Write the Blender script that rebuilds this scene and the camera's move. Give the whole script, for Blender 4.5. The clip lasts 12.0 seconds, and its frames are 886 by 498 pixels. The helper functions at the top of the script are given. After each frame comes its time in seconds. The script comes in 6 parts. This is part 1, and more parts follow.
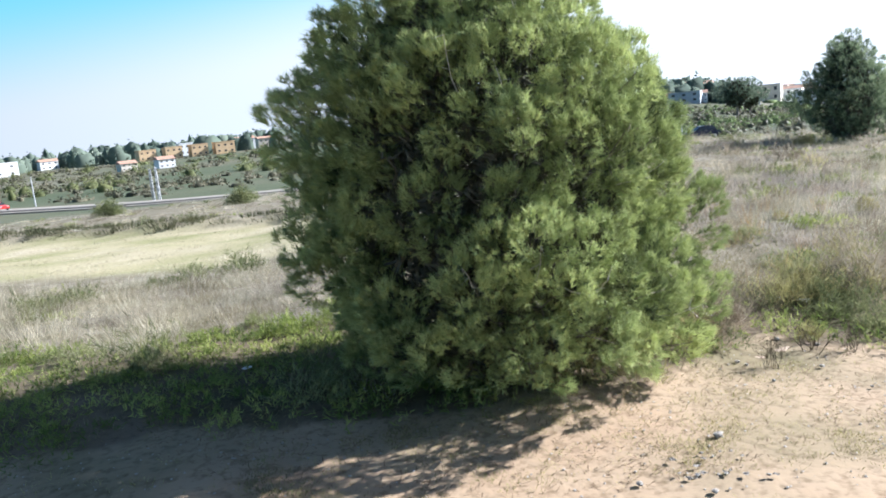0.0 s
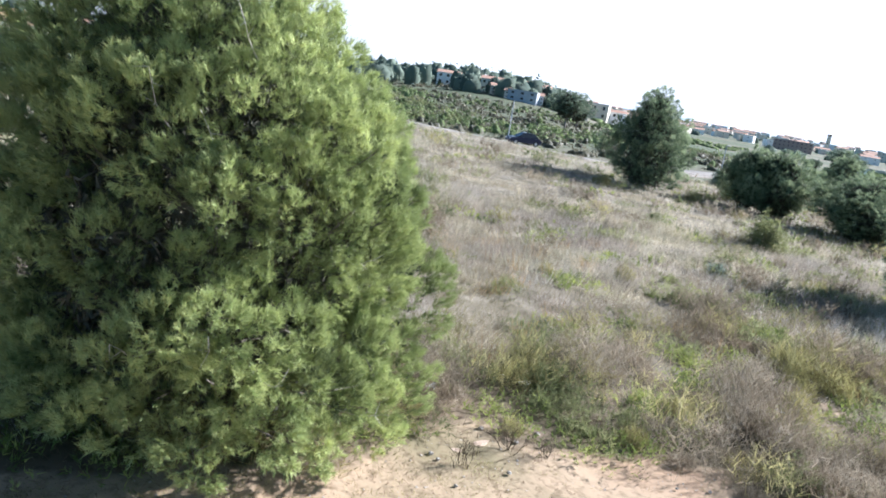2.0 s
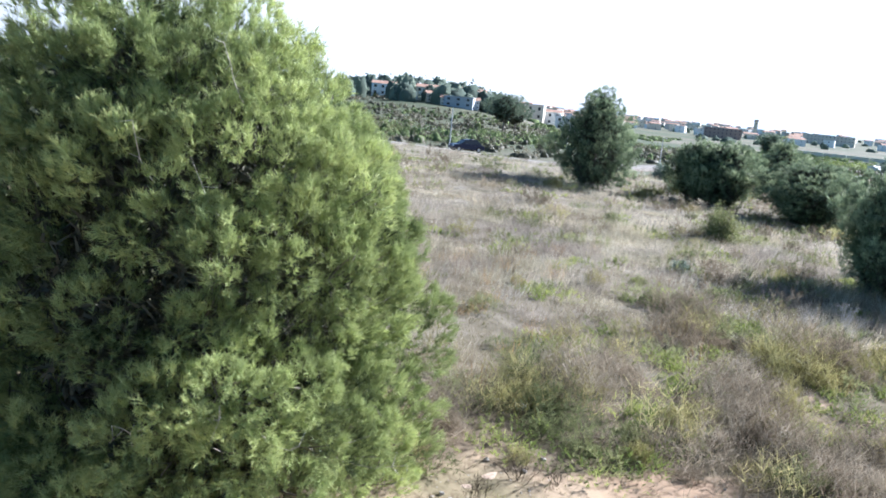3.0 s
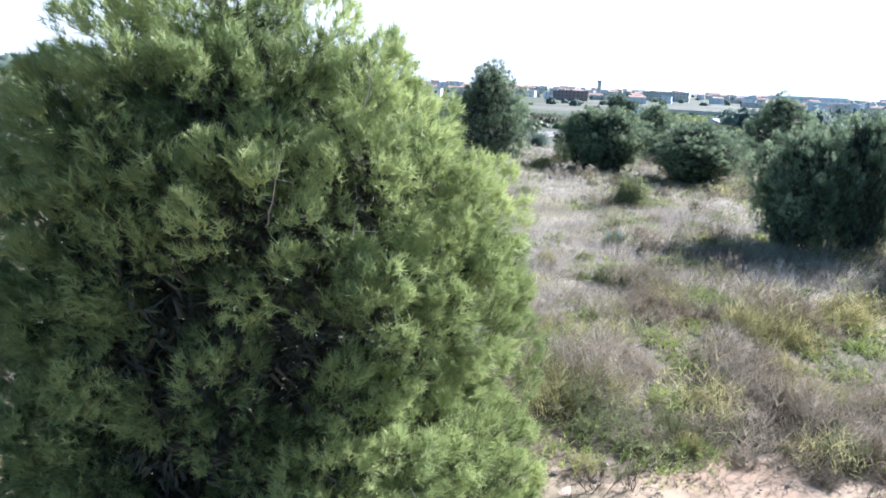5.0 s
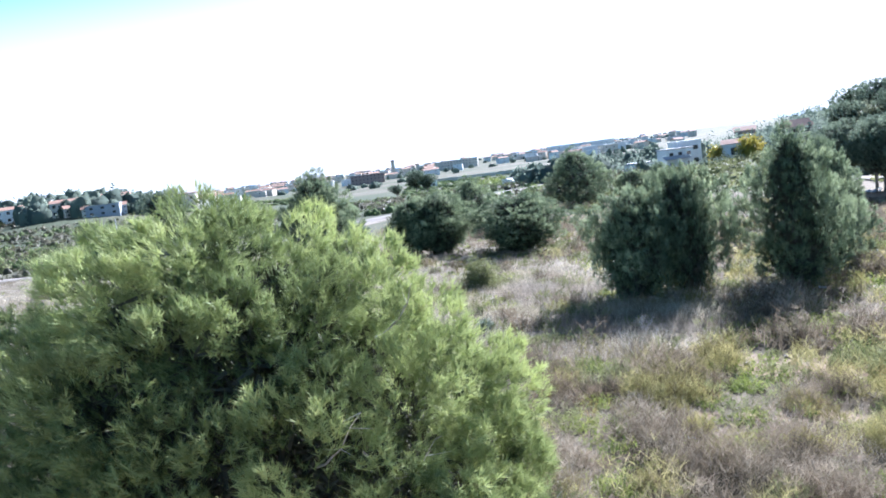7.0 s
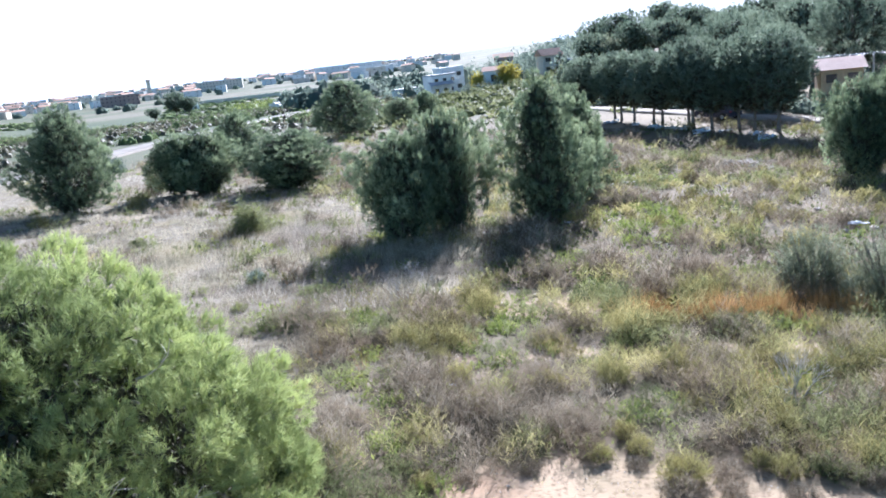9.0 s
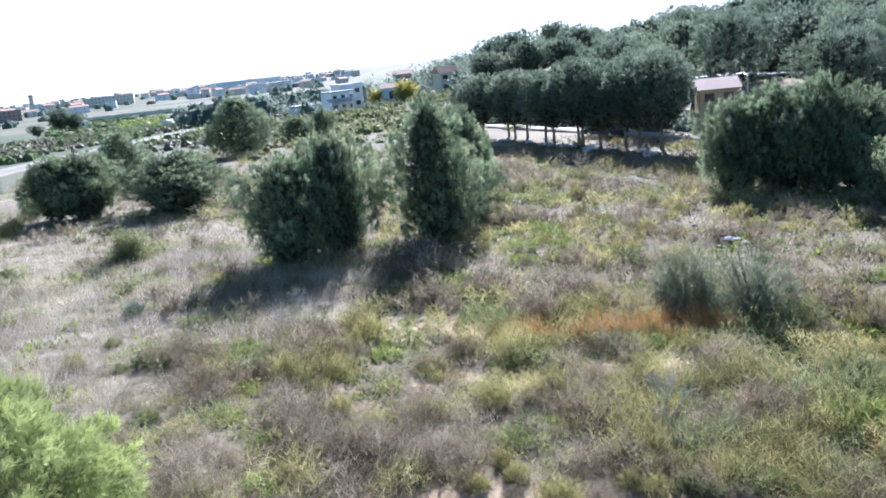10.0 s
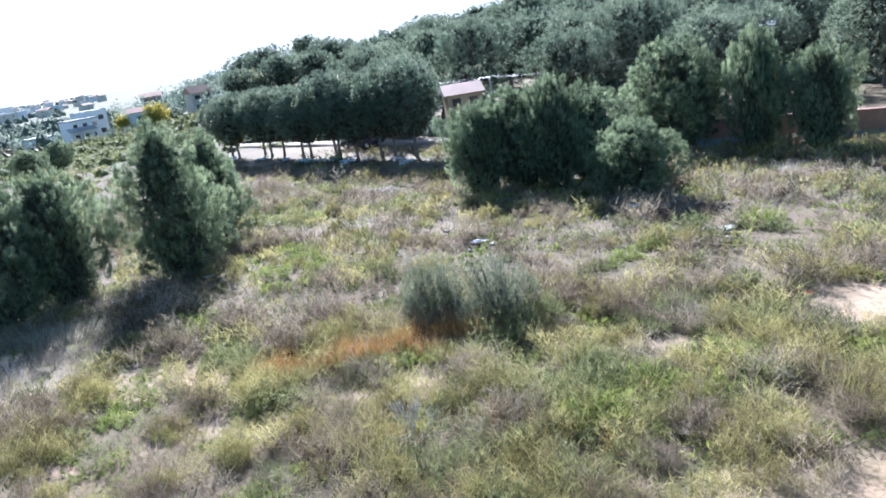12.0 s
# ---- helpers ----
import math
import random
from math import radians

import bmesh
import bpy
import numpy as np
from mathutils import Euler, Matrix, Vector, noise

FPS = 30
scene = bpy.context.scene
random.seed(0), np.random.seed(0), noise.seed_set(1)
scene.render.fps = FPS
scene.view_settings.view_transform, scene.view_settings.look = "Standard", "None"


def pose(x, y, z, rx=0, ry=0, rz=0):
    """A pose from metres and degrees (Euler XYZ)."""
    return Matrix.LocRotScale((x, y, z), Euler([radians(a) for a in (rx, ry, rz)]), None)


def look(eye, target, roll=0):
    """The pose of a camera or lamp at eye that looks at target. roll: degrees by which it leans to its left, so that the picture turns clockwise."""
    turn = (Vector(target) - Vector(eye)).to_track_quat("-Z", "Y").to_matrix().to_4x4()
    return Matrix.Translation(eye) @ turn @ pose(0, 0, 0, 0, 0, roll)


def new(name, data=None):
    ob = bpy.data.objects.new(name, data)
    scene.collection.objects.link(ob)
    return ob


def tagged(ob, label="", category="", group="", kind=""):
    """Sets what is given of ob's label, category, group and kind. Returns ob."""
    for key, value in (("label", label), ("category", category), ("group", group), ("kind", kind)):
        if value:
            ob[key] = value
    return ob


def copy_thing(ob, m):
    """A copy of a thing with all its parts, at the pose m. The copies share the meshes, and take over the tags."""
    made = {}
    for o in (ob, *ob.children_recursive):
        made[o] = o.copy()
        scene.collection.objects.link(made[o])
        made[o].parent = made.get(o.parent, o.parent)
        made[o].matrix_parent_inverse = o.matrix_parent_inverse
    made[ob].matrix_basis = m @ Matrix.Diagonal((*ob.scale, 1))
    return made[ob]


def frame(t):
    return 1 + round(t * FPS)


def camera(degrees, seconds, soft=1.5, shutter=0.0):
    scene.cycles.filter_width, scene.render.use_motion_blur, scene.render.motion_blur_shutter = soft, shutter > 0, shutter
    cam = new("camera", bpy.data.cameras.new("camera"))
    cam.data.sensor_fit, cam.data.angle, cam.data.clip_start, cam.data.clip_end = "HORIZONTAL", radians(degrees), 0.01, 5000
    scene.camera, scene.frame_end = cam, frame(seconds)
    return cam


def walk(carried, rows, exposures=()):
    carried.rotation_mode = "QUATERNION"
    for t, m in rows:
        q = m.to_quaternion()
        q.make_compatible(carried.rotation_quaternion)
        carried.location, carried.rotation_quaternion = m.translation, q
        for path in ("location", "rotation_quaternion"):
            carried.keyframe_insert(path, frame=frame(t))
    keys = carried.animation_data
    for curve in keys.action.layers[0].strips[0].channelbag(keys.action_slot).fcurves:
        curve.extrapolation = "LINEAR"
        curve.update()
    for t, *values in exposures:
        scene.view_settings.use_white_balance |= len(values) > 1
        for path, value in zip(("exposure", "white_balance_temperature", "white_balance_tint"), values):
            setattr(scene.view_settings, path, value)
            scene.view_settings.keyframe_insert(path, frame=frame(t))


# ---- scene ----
cam = camera(58.4, 12.0, 1.75)
PATH = [
    (0, (0.212, -0.479, 3.358), (0.250, 1.497, 3.047), -5.9),
    (0.5, (0.804, -0.205, 3.678), (1.049, 1.755, 3.368), 6.7),
    (1, (1.203, 0.012, 3.995), (1.582, 1.949, 3.674), 10.5),
    (1.5, (1.395, 0.203, 4.222), (1.850, 2.117, 3.860), 10.3),
    (2, (1.374, 0.423, 4.408), (1.875, 2.316, 4.000), 9.2),
    (2.5, (1.211, 0.673, 4.516), (1.749, 2.559, 4.124), 7.4),
    (3, (0.926, 0.936, 4.528), (1.554, 2.798, 4.157), 5.5),
    (5, (-0.815, 2.543, 4.658), (0.124, 4.261, 4.247), 2.5),
    (5.5, (-1.159, 2.948, 4.832), (-0.168, 4.626, 4.385), -4.6),
    (6, (-1.409, 3.318, 5.082), (-0.284, 4.948, 4.804), -5.7),
    (6.5, (-1.735, 3.433, 5.303), (-0.493, 4.991, 5.136), -6.8),
    (8.5, (-2.086, 3.312, 6.164), (-0.531, 4.471, 5.675), -7.1),
    (9, (-1.950, 3.125, 6.352), (-0.309, 4.165, 5.876), -6.7),
    (9.5, (-1.770, 2.962, 6.424), (-0.060, 3.895, 5.970), -6.5),
    (10, (-1.524, 2.737, 6.518), (0.236, 3.564, 6.053), -6.3),
    (10.5, (-1.298, 2.530, 6.556), (0.519, 3.222, 6.088), -6.5),
    (11, (-0.945, 2.343, 6.560), (0.922, 2.893, 6.100), -6.2),
    (11.5, (-0.592, 2.187, 6.572), (1.297, 2.630, 6.089), -8.9),
    (12, (-0.258, 2.002, 6.505), (1.653, 2.305, 5.996), -9.1),
]
walk(cam, [(t, look(eye, target, roll)) for t, eye, target, roll in PATH], exposures=[(0, 1.72, 5670, 12), (0.5, 1.84, 5670, 13), (1, 1.94, 5670, 13), (2, 1.80, 5600, 14), (3, 1.84, 5500, 15), (5, 1.95, 5330, 17), (5.5, 2.2, 5330, 18), (6, 2.36, 5330, 18), (6.5, 2.0, 5330, 18), (8.5, 1.98, 5330, 18), (9.5, 1.94, 5330, 18), (12, 2.08, 5330, 18)])

# ---- light ----
SUN_AZ, SUN_EL = 75.5, 28.0
world = bpy.data.worlds.new("sky")
scene.world = world
world.use_nodes = True
wn = world.node_tree.nodes
sky = wn.new("ShaderNodeTexSky")
sky.sky_type = "NISHITA"
sky.sun_disc = False
sky.sun_elevation = radians(SUN_EL)
sky.sun_rotation = radians(SUN_AZ)
sky.air_density, sky.dust_density, sky.ozone_density = 1.0, 0.9, 2.0
wn["Background"].inputs["Strength"].default_value = 0.04
# a white haze that thins out upwards
haze = wn.new("ShaderNodeMapRange")
haze.interpolation_type = "SMOOTHSTEP"
for key, val in (("From Min", 0.07), ("From Max", 0.215), ("To Min", 0.95), ("To Max", 0.0)):
    haze.inputs[key].default_value = val
split = wn.new("ShaderNodeSeparateXYZ")
world.node_tree.links.new(wn.new("ShaderNodeTexCoord").outputs["Generated"], split.inputs[0])
air = wn.new("ShaderNodeMix")
air.data_type = "RGBA"
air_sun = wn.new("ShaderNodeVectorMath")
air_sun.operation = "DOT_PRODUCT"
air_sun.inputs[1].default_value = (math.sin(radians(SUN_AZ)), math.cos(radians(SUN_AZ)), 0)
world.node_tree.links.new(split.inputs[0].links[0].from_socket, air_sun.inputs[0])
# the haze stands higher towards the sun
tilt = wn.new("ShaderNodeMath")
tilt.operation = "MULTIPLY_ADD"
tilt.inputs[1].default_value = -0.12
world.node_tree.links.new(air_sun.outputs["Value"], tilt.inputs[0])
world.node_tree.links.new(split.outputs["Z"], tilt.inputs[2])
world.node_tree.links.new(tilt.outputs[0], haze.inputs["Value"])
glow = wn.new("ShaderNodeMapRange")
for key, val in (("From Min", -1.0), ("From Max", 1.0), ("To Min", 0.30), ("To Max", 1.20)):
    glow.inputs[key].default_value = val
world.node_tree.links.new(air_sun.outputs["Value"], glow.inputs["Value"])
white = wn.new("ShaderNodeMix")
white.data_type, white.blend_type = "RGBA", "MULTIPLY"
white.inputs[0].default_value, white.inputs[6].default_value = 1.0, (9.6, 9.9, 10.2, 1)
world.node_tree.links.new(glow.outputs[0], white.inputs[7])
world.node_tree.links.new(white.outputs[2], air.inputs[7])
world.node_tree.links.new(haze.outputs[0], air.inputs[0])
low = wn.new("ShaderNodeMapRange")
low.interpolation_type = "SMOOTHSTEP"
for key, val in (("From Min", 0.16), ("From Max", 0.45), ("To Min", 0.9), ("To Max", 0.0)):
    low.inputs[key].default_value = val
world.node_tree.links.new(split.outputs["Z"], low.inputs["Value"])
pale = wn.new("ShaderNodeMix")
pale.data_type = "RGBA"
pale.inputs[7].default_value = (2.0, 6.0, 8.6, 1)
world.node_tree.links.new(low.outputs[0], pale.inputs[0])
world.node_tree.links.new(sky.outputs["Color"], pale.inputs[6])
world.node_tree.links.new(pale.outputs[2], air.inputs[6])
world.node_tree.links.new(air.outputs[2], wn["Background"].inputs["Color"])
sun = new("sun", bpy.data.lights.new("sun", "SUN"))
sun.data.energy, sun.data.angle, sun.data.color = 5.0, radians(0.5), (1.0, 0.95, 0.88)
sa, se = radians(SUN_AZ), radians(SUN_EL)
SUN_DIR = Vector((math.sin(sa) * math.cos(se), math.cos(sa) * math.cos(se), math.sin(se)))
sun.matrix_basis = look(SUN_DIR * 100, (0, 0, 0))


# ---- materials ----
def mat_nodes(name):
    m = bpy.data.materials.new(name)
    m.use_nodes = True
    return m, m.node_tree.nodes, m.node_tree.links


def noise_mix(n, l, coord, scale, stops, detail=6.0):
    """A noise texture at that scale, run through a colour ramp."""
    t = n.new("ShaderNodeTexNoise")
    t.inputs["Scale"].default_value, t.inputs["Detail"].default_value = scale, detail
    l.new(coord, t.inputs["Vector"])
    r = n.new("ShaderNodeValToRGB")
    while len(r.color_ramp.elements) < len(stops):
        r.color_ramp.elements.new(0.5)
    for e, (p, c) in zip(r.color_ramp.elements, stops):
        e.position, e.color = p, (*c, 1)
    l.new(t.outputs["Fac"], r.inputs["Fac"])
    return r.outputs["Color"], t.outputs["Fac"]


def blend(n, l, fac, a, b, mode="MIX"):
    m = n.new("ShaderNodeMix")
    m.data_type, m.blend_type = "RGBA", mode
    for sock, v in ((m.inputs[0], fac), (m.inputs[6], a), (m.inputs[7], b)):
        if isinstance(v, (float, int)):
            sock.default_value = v
        elif isinstance(v, tuple):
            sock.default_value = (*v, 1)
        else:
            l.new(v, sock)
    return m.outputs[2]


def solid(name, a, b, scale=4.0, rough=0.85, bump=0.2, metal=0.0, spec=0.3):
    """A worn surface: two tones in patches, a finer grain over them and a fine relief."""
    m, n, l = mat_nodes(name)
    p = n["Principled BSDF"]
    co = n.new("ShaderNodeTexCoord").outputs["Object"]
    c1, _ = noise_mix(n, l, co, scale, [(0.3, a), (0.7, b)])
    c2, f2 = noise_mix(n, l, co, scale * 9, [(0.3, (0.8, 0.8, 0.8)), (0.7, (1.0, 1.0, 1.0))])
    l.new(blend(n, l, 1.0, c1, c2, "MULTIPLY"), p.inputs["Base Color"])
    bp = n.new("ShaderNodeBump")
    bp.inputs["Strength"].default_value = bump
    bp.inputs["Distance"].default_value = 0.02
    l.new(f2, bp.inputs["Height"])
    l.new(bp.outputs["Normal"], p.inputs["Normal"])
    p.inputs["Roughness"].default_value, p.inputs["Metallic"].default_value = rough, metal
    p.inputs["Specular IOR Level"].default_value = spec
    return m


def foliage(name, a, b, c, patch=0.5, through_light=0.35, rough=0.6, spec=0.25):
    """Leaves, needles or blades: three tones by the clump's own value and by patches, thin enough for light to come through."""
    m, n, l = mat_nodes(name)
    p = n["Principled BSDF"]
    at = n.new("ShaderNodeAttribute")
    at.attribute_name = "tone"
    r = n.new("ShaderNodeValToRGB")
    r.color_ramp.elements.new(0.5)
    for e, (pos, col) in zip(r.color_ramp.elements, ((0.05, a), (0.5, b), (0.95, c))):
        e.position, e.color = pos, (*col, 1)
    l.new(at.outputs["Fac"], r.inputs["Fac"])
    geo = n.new("ShaderNodeNewGeometry")
    c2, _ = noise_mix(n, l, geo.outputs["Position"], patch, [(0.3, (0.68, 0.72, 0.68)), (0.7, (1.15, 1.12, 1.04))], 3.0)
    col = blend(n, l, 1.0, r.outputs["Color"], c2, "MULTIPLY")
    l.new(col, p.inputs["Base Color"])
    p.inputs["Roughness"].default_value = rough
    p.inputs["Specular IOR Level"].default_value = spec
    tr = n.new("ShaderNodeBsdfTranslucent")
    l.new(col, tr.inputs["Color"])
    mx = n.new("ShaderNodeMixShader")
    mx.inputs[0].default_value = through_light
    l.new(p.outputs[0], mx.inputs[1])
    l.new(tr.outputs[0], mx.inputs[2])
    l.new(mx.outputs[0], n["Material Output"].inputs["Surface"])
    return m


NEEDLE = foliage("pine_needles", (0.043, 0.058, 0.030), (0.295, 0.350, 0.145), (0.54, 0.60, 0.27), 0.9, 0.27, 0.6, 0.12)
# haze put into the next four colours: bluer needles and woods, paler orchard
NEEDLE_FAR = foliage("pine_needles_hazed_blue_green", (0.050, 0.070, 0.052), (0.17, 0.22, 0.135), (0.42, 0.485, 0.30), 0.35, 0.42, 0.6, 0.12)
NEEDLE_WOOD = foliage("pine_needles_hazed_grey_green", (0.075, 0.100, 0.082), (0.17, 0.215, 0.158), (0.28, 0.335, 0.245), 0.12, 0.40, 0.6, 0.12)
WOODS = foliage("far_woods", (0.115, 0.15, 0.13), (0.20, 0.245, 0.205), (0.32, 0.37, 0.30), 0.05, 0.4, 0.9, 0.05)
ORCHARD = foliage("orchard_leaves", (0.115, 0.15, 0.075), (0.18, 0.23, 0.105), (0.29, 0.35, 0.155), 0.03, 0.25, 0.9, 0.05)
SCRUB = foliage("scrub_leaves", (0.096, 0.113, 0.052), (0.187, 0.204, 0.096), (0.313, 0.326, 0.165), 0.5, 0.42, 0.7, 0.12)
GREYSCRUB = foliage("grey_scrub", (0.087, 0.087, 0.057), (0.148, 0.139, 0.096), (0.226, 0.209, 0.152), 0.05, 0.35)
OLIVE = foliage("olive_leaves", (0.13, 0.145, 0.095), (0.23, 0.25, 0.17), (0.36, 0.38, 0.275), 1.5, 0.35)
STRAW = foliage("dry_straw", (0.20, 0.168, 0.112), (0.40, 0.357, 0.265), (0.64, 0.59, 0.48), 0.45, 0.42, 0.6, 0.2)
GRASS = foliage("green_grass", (0.104, 0.144, 0.039), (0.217, 0.270, 0.074), (0.383, 0.418, 0.131), 0.7, 0.42, 0.6, 0.15)
WEED = foliage("olive_brown_weeds", (0.139, 0.122, 0.052), (0.304, 0.278, 0.117), (0.487, 0.444, 0.217), 0.7, 0.42, 0.6, 0.15)
TURF = foliage("low_dry_turf", (0.096, 0.091, 0.039), (0.217, 0.200, 0.096), (0.383, 0.348, 0.200), 0.6, 0.4, 0.7, 0.1)
# darkened to stand for the bank's shaded side
BANK_WEED = foliage("bank_shade_weeds", (0.05, 0.055, 0.03), (0.085, 0.09, 0.05), (0.14, 0.14, 0.08), 0.3, 0.2, 0.8, 0.1)
WISP = foliage("pale_wispy_grass", (0.195, 0.162, 0.138), (0.35, 0.308, 0.27), (0.57, 0.52, 0.47), 0.7, 0.42, 0.6, 0.15)
TWIGS = foliage("grey_brown_twigs", (0.125, 0.098, 0.072), (0.255, 0.21, 0.158), (0.41, 0.355, 0.285), 0.8, 0.38, 0.7, 0.1)
RUST = foliage("rusty_dry_grass", (0.25, 0.135, 0.052), (0.40, 0.235, 0.092), (0.54, 0.36, 0.17), 0.8, 0.35)
YELLOW = foliage("yellow_flowers", (0.45, 0.42, 0.04), (0.60, 0.55, 0.05), (0.70, 0.65, 0.10), 1.0, 0.3)
GOLD_LEAF = foliage("yellow_leaves", (0.30, 0.26, 0.05), (0.45, 0.38, 0.07), (0.55, 0.48, 0.12), 0.3, 0.3)
BARK = solid("grey_bark", (0.13, 0.11, 0.09), (0.26, 0.23, 0.20), 12, 0.95, 0.8)
PALE_BARK = solid("pale_dead_wood", (0.42, 0.39, 0.36), (0.62, 0.59, 0.55), 20, 0.9, 0.5)
INNER = solid("shade_dark_twigs", (0.06, 0.06, 0.04), (0.11, 0.105, 0.075), 6, 0.95, 0.2)
NEEDLE_LITTER = solid("fallen_needles", (0.13, 0.085, 0.05), (0.24, 0.165, 0.10), 8, 0.95, 0.2)
SLAB = solid("orange_stone", (0.400, 0.296, 0.209), (0.505, 0.400, 0.304), 3, 0.9, 0.6)
STONE = solid("pale_stone", (0.287, 0.261, 0.226), (0.452, 0.418, 0.374), 6, 0.9, 0.6)
PAPER = solid("white_paper", (0.72, 0.72, 0.72), (0.82, 0.82, 0.80), 20, 0.7, 0.3)
ORANGE_PLASTIC = solid("orange_plastic", (0.75, 0.20, 0.08), (0.80, 0.26, 0.12), 20, 0.5, 0.1)
ASPHALT = solid("worn_asphalt", (0.191, 0.174, 0.148), (0.252, 0.231, 0.200), 0.4, 0.9, 0.3)
WHITE_WALL = solid("white_render", (0.78, 0.78, 0.77), (0.86, 0.86, 0.85), 0.5, 0.85, 0.1)
CREAM_WALL = solid("cream_render", (0.62, 0.56, 0.47), (0.72, 0.66, 0.56), 0.5, 0.85, 0.1)
GRAVEL = solid("brown_gravel", (0.217, 0.191, 0.152), (0.296, 0.261, 0.213), 0.5, 0.95, 0.4)
OCHRE_WALL = solid("ochre_render", (0.56, 0.39, 0.22), (0.64, 0.47, 0.29), 0.5, 0.85, 0.1)
PINK_WALL = solid("pink_render", (0.42, 0.24, 0.20), (0.52, 0.31, 0.26), 0.6, 0.9, 0.2)
BRICK_WALL = solid("red_brown_brick", (0.36, 0.25, 0.21), (0.46, 0.33, 0.28), 0.7, 0.9, 0.2)
GREY_WALL = solid("blue_grey_cladding", (0.30, 0.33, 0.37), (0.40, 0.43, 0.47), 0.3, 0.7, 0.1)
ROOF_TILE = solid("terracotta_tiles", (0.40, 0.24, 0.17), (0.50, 0.32, 0.23), 1.5, 0.9, 0.4)
ROOF_GREY = solid("grey_roof", (0.35, 0.35, 0.36), (0.48, 0.48, 0.48), 0.4, 0.8, 0.1)
GLASS_DARK = solid("dark_window", (0.03, 0.035, 0.04), (0.06, 0.065, 0.07), 2, 0.2, 0.0, 0.0, 0.5)
GALVANISED = solid("galvanised_steel", (0.45, 0.46, 0.47), (0.58, 0.59, 0.60), 8, 0.5, 0.1, 0.6)
CAR_BLUE = solid("dark_blue_paint", (0.02, 0.025, 0.06), (0.025, 0.03, 0.07), 3, 0.3, 0.0, 0.3, 0.5)
CAR_RED = solid("red_paint", (0.55, 0.03, 0.03), (0.60, 0.04, 0.035), 3, 0.3, 0.0, 0.1, 0.5)
RUBBER = solid("tyre_rubber", (0.02, 0.02, 0.02), (0.035, 0.035, 0.035), 10, 0.9, 0.2)
# the hills emit their haze colour instead of taking the sun's light
RIDGE, rn, rl = mat_nodes("glowing_haze_hills")
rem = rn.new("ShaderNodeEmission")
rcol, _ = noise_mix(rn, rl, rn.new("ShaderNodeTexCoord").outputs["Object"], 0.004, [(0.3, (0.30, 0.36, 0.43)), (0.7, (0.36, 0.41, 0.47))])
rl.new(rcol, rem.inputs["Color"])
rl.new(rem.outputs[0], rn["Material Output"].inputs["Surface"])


# ---- the lie of the land ----
def smooth(a, b, x):
    t = np.clip((x - a) / (b - a), 0.0, 1.0)
    return t * t * (3 - 2 * t)


def height(x, y):
    """The ground's height at x, y (numbers or arrays): a field that falls gently, a road below it, a valley, and hills on two sides."""
    x, y = np.asarray(x, float), np.asarray(y, float)
    left = 0.0344 * np.minimum(y, 9) - 0.036 * np.clip(y - 9, 0, 110)
    right = -0.0518 * np.clip(x, -40, 55) + 0.0344 * np.clip(y, -40, 45) - 0.03 * np.clip(y - 48, 0, 60)
    k = smooth(-8, 8, x)
    z = left + (right - left) * k
    r = np.hypot(x, y)
    az = np.degrees(np.arctan2(x, y))
    az = np.where(az < -130, az + 360, az)
    far_left = -4.0 + 4.2 * smooth(170, 520, r) + 3.5 * smooth(500, 1200, r)
    far_mid = -3.2 - 7.5 * smooth(140, 480, r) + 11.5 * smooth(700, 3400, r)
    far_right = -2.4 + 4.0 * smooth(105, 170, r) + 8.0 * smooth(160, 420, r)
    far = far_left + (far_mid - far_left) * smooth(16, 34, az)
    far = far + 5.0 * np.exp(-((az - 17) / 8) ** 2) * smooth(240, 420, r) * smooth(900, 600, r)
    far = far + (far_right - far) * smooth(58, 74, az)
    z = z + (far - z) * smooth(85, 150, r)
    # an earth bank along the mown field
    bank = np.exp(-((y - (43.5 - 0.42 * (x + 14))) / 1.1) ** 2) * smooth(4, -4, x) * smooth(-60, -45, x)
    z = z + 0.55 * bank
    u = np.sin(x * 0.9 + 1.3 * np.sin(y * 0.37)) * np.sin(y * 0.8 + np.sin(x * 0.31))
    v = np.sin(x * 2.3 + 2.0 * np.sin(y * 1.1)) * np.sin(y * 2.1 + 1.7 * np.sin(x * 0.9))
    return z + (0.05 * u + 0.022 * v) * smooth(140, 60, r)


def wave(x, y, s, seed):
    """A smooth value of about -1 to 1 that wanders over the ground, with features about s metres across."""
    a, b = x / s * 3.1 + seed * 1.7, y / s * 3.1 - seed * 2.3
    return (np.sin(a + 1.9 * np.sin(b * 0.61 + seed)) * np.cos(b + 1.6 * np.sin(a * 0.53 - seed)) + 0.5 * np.sin(2.3 * a - 1.1 * b + 2.0 * np.sin(b * 1.4)) * np.sin(1.9 * b + 0.7 * a)) / 1.2


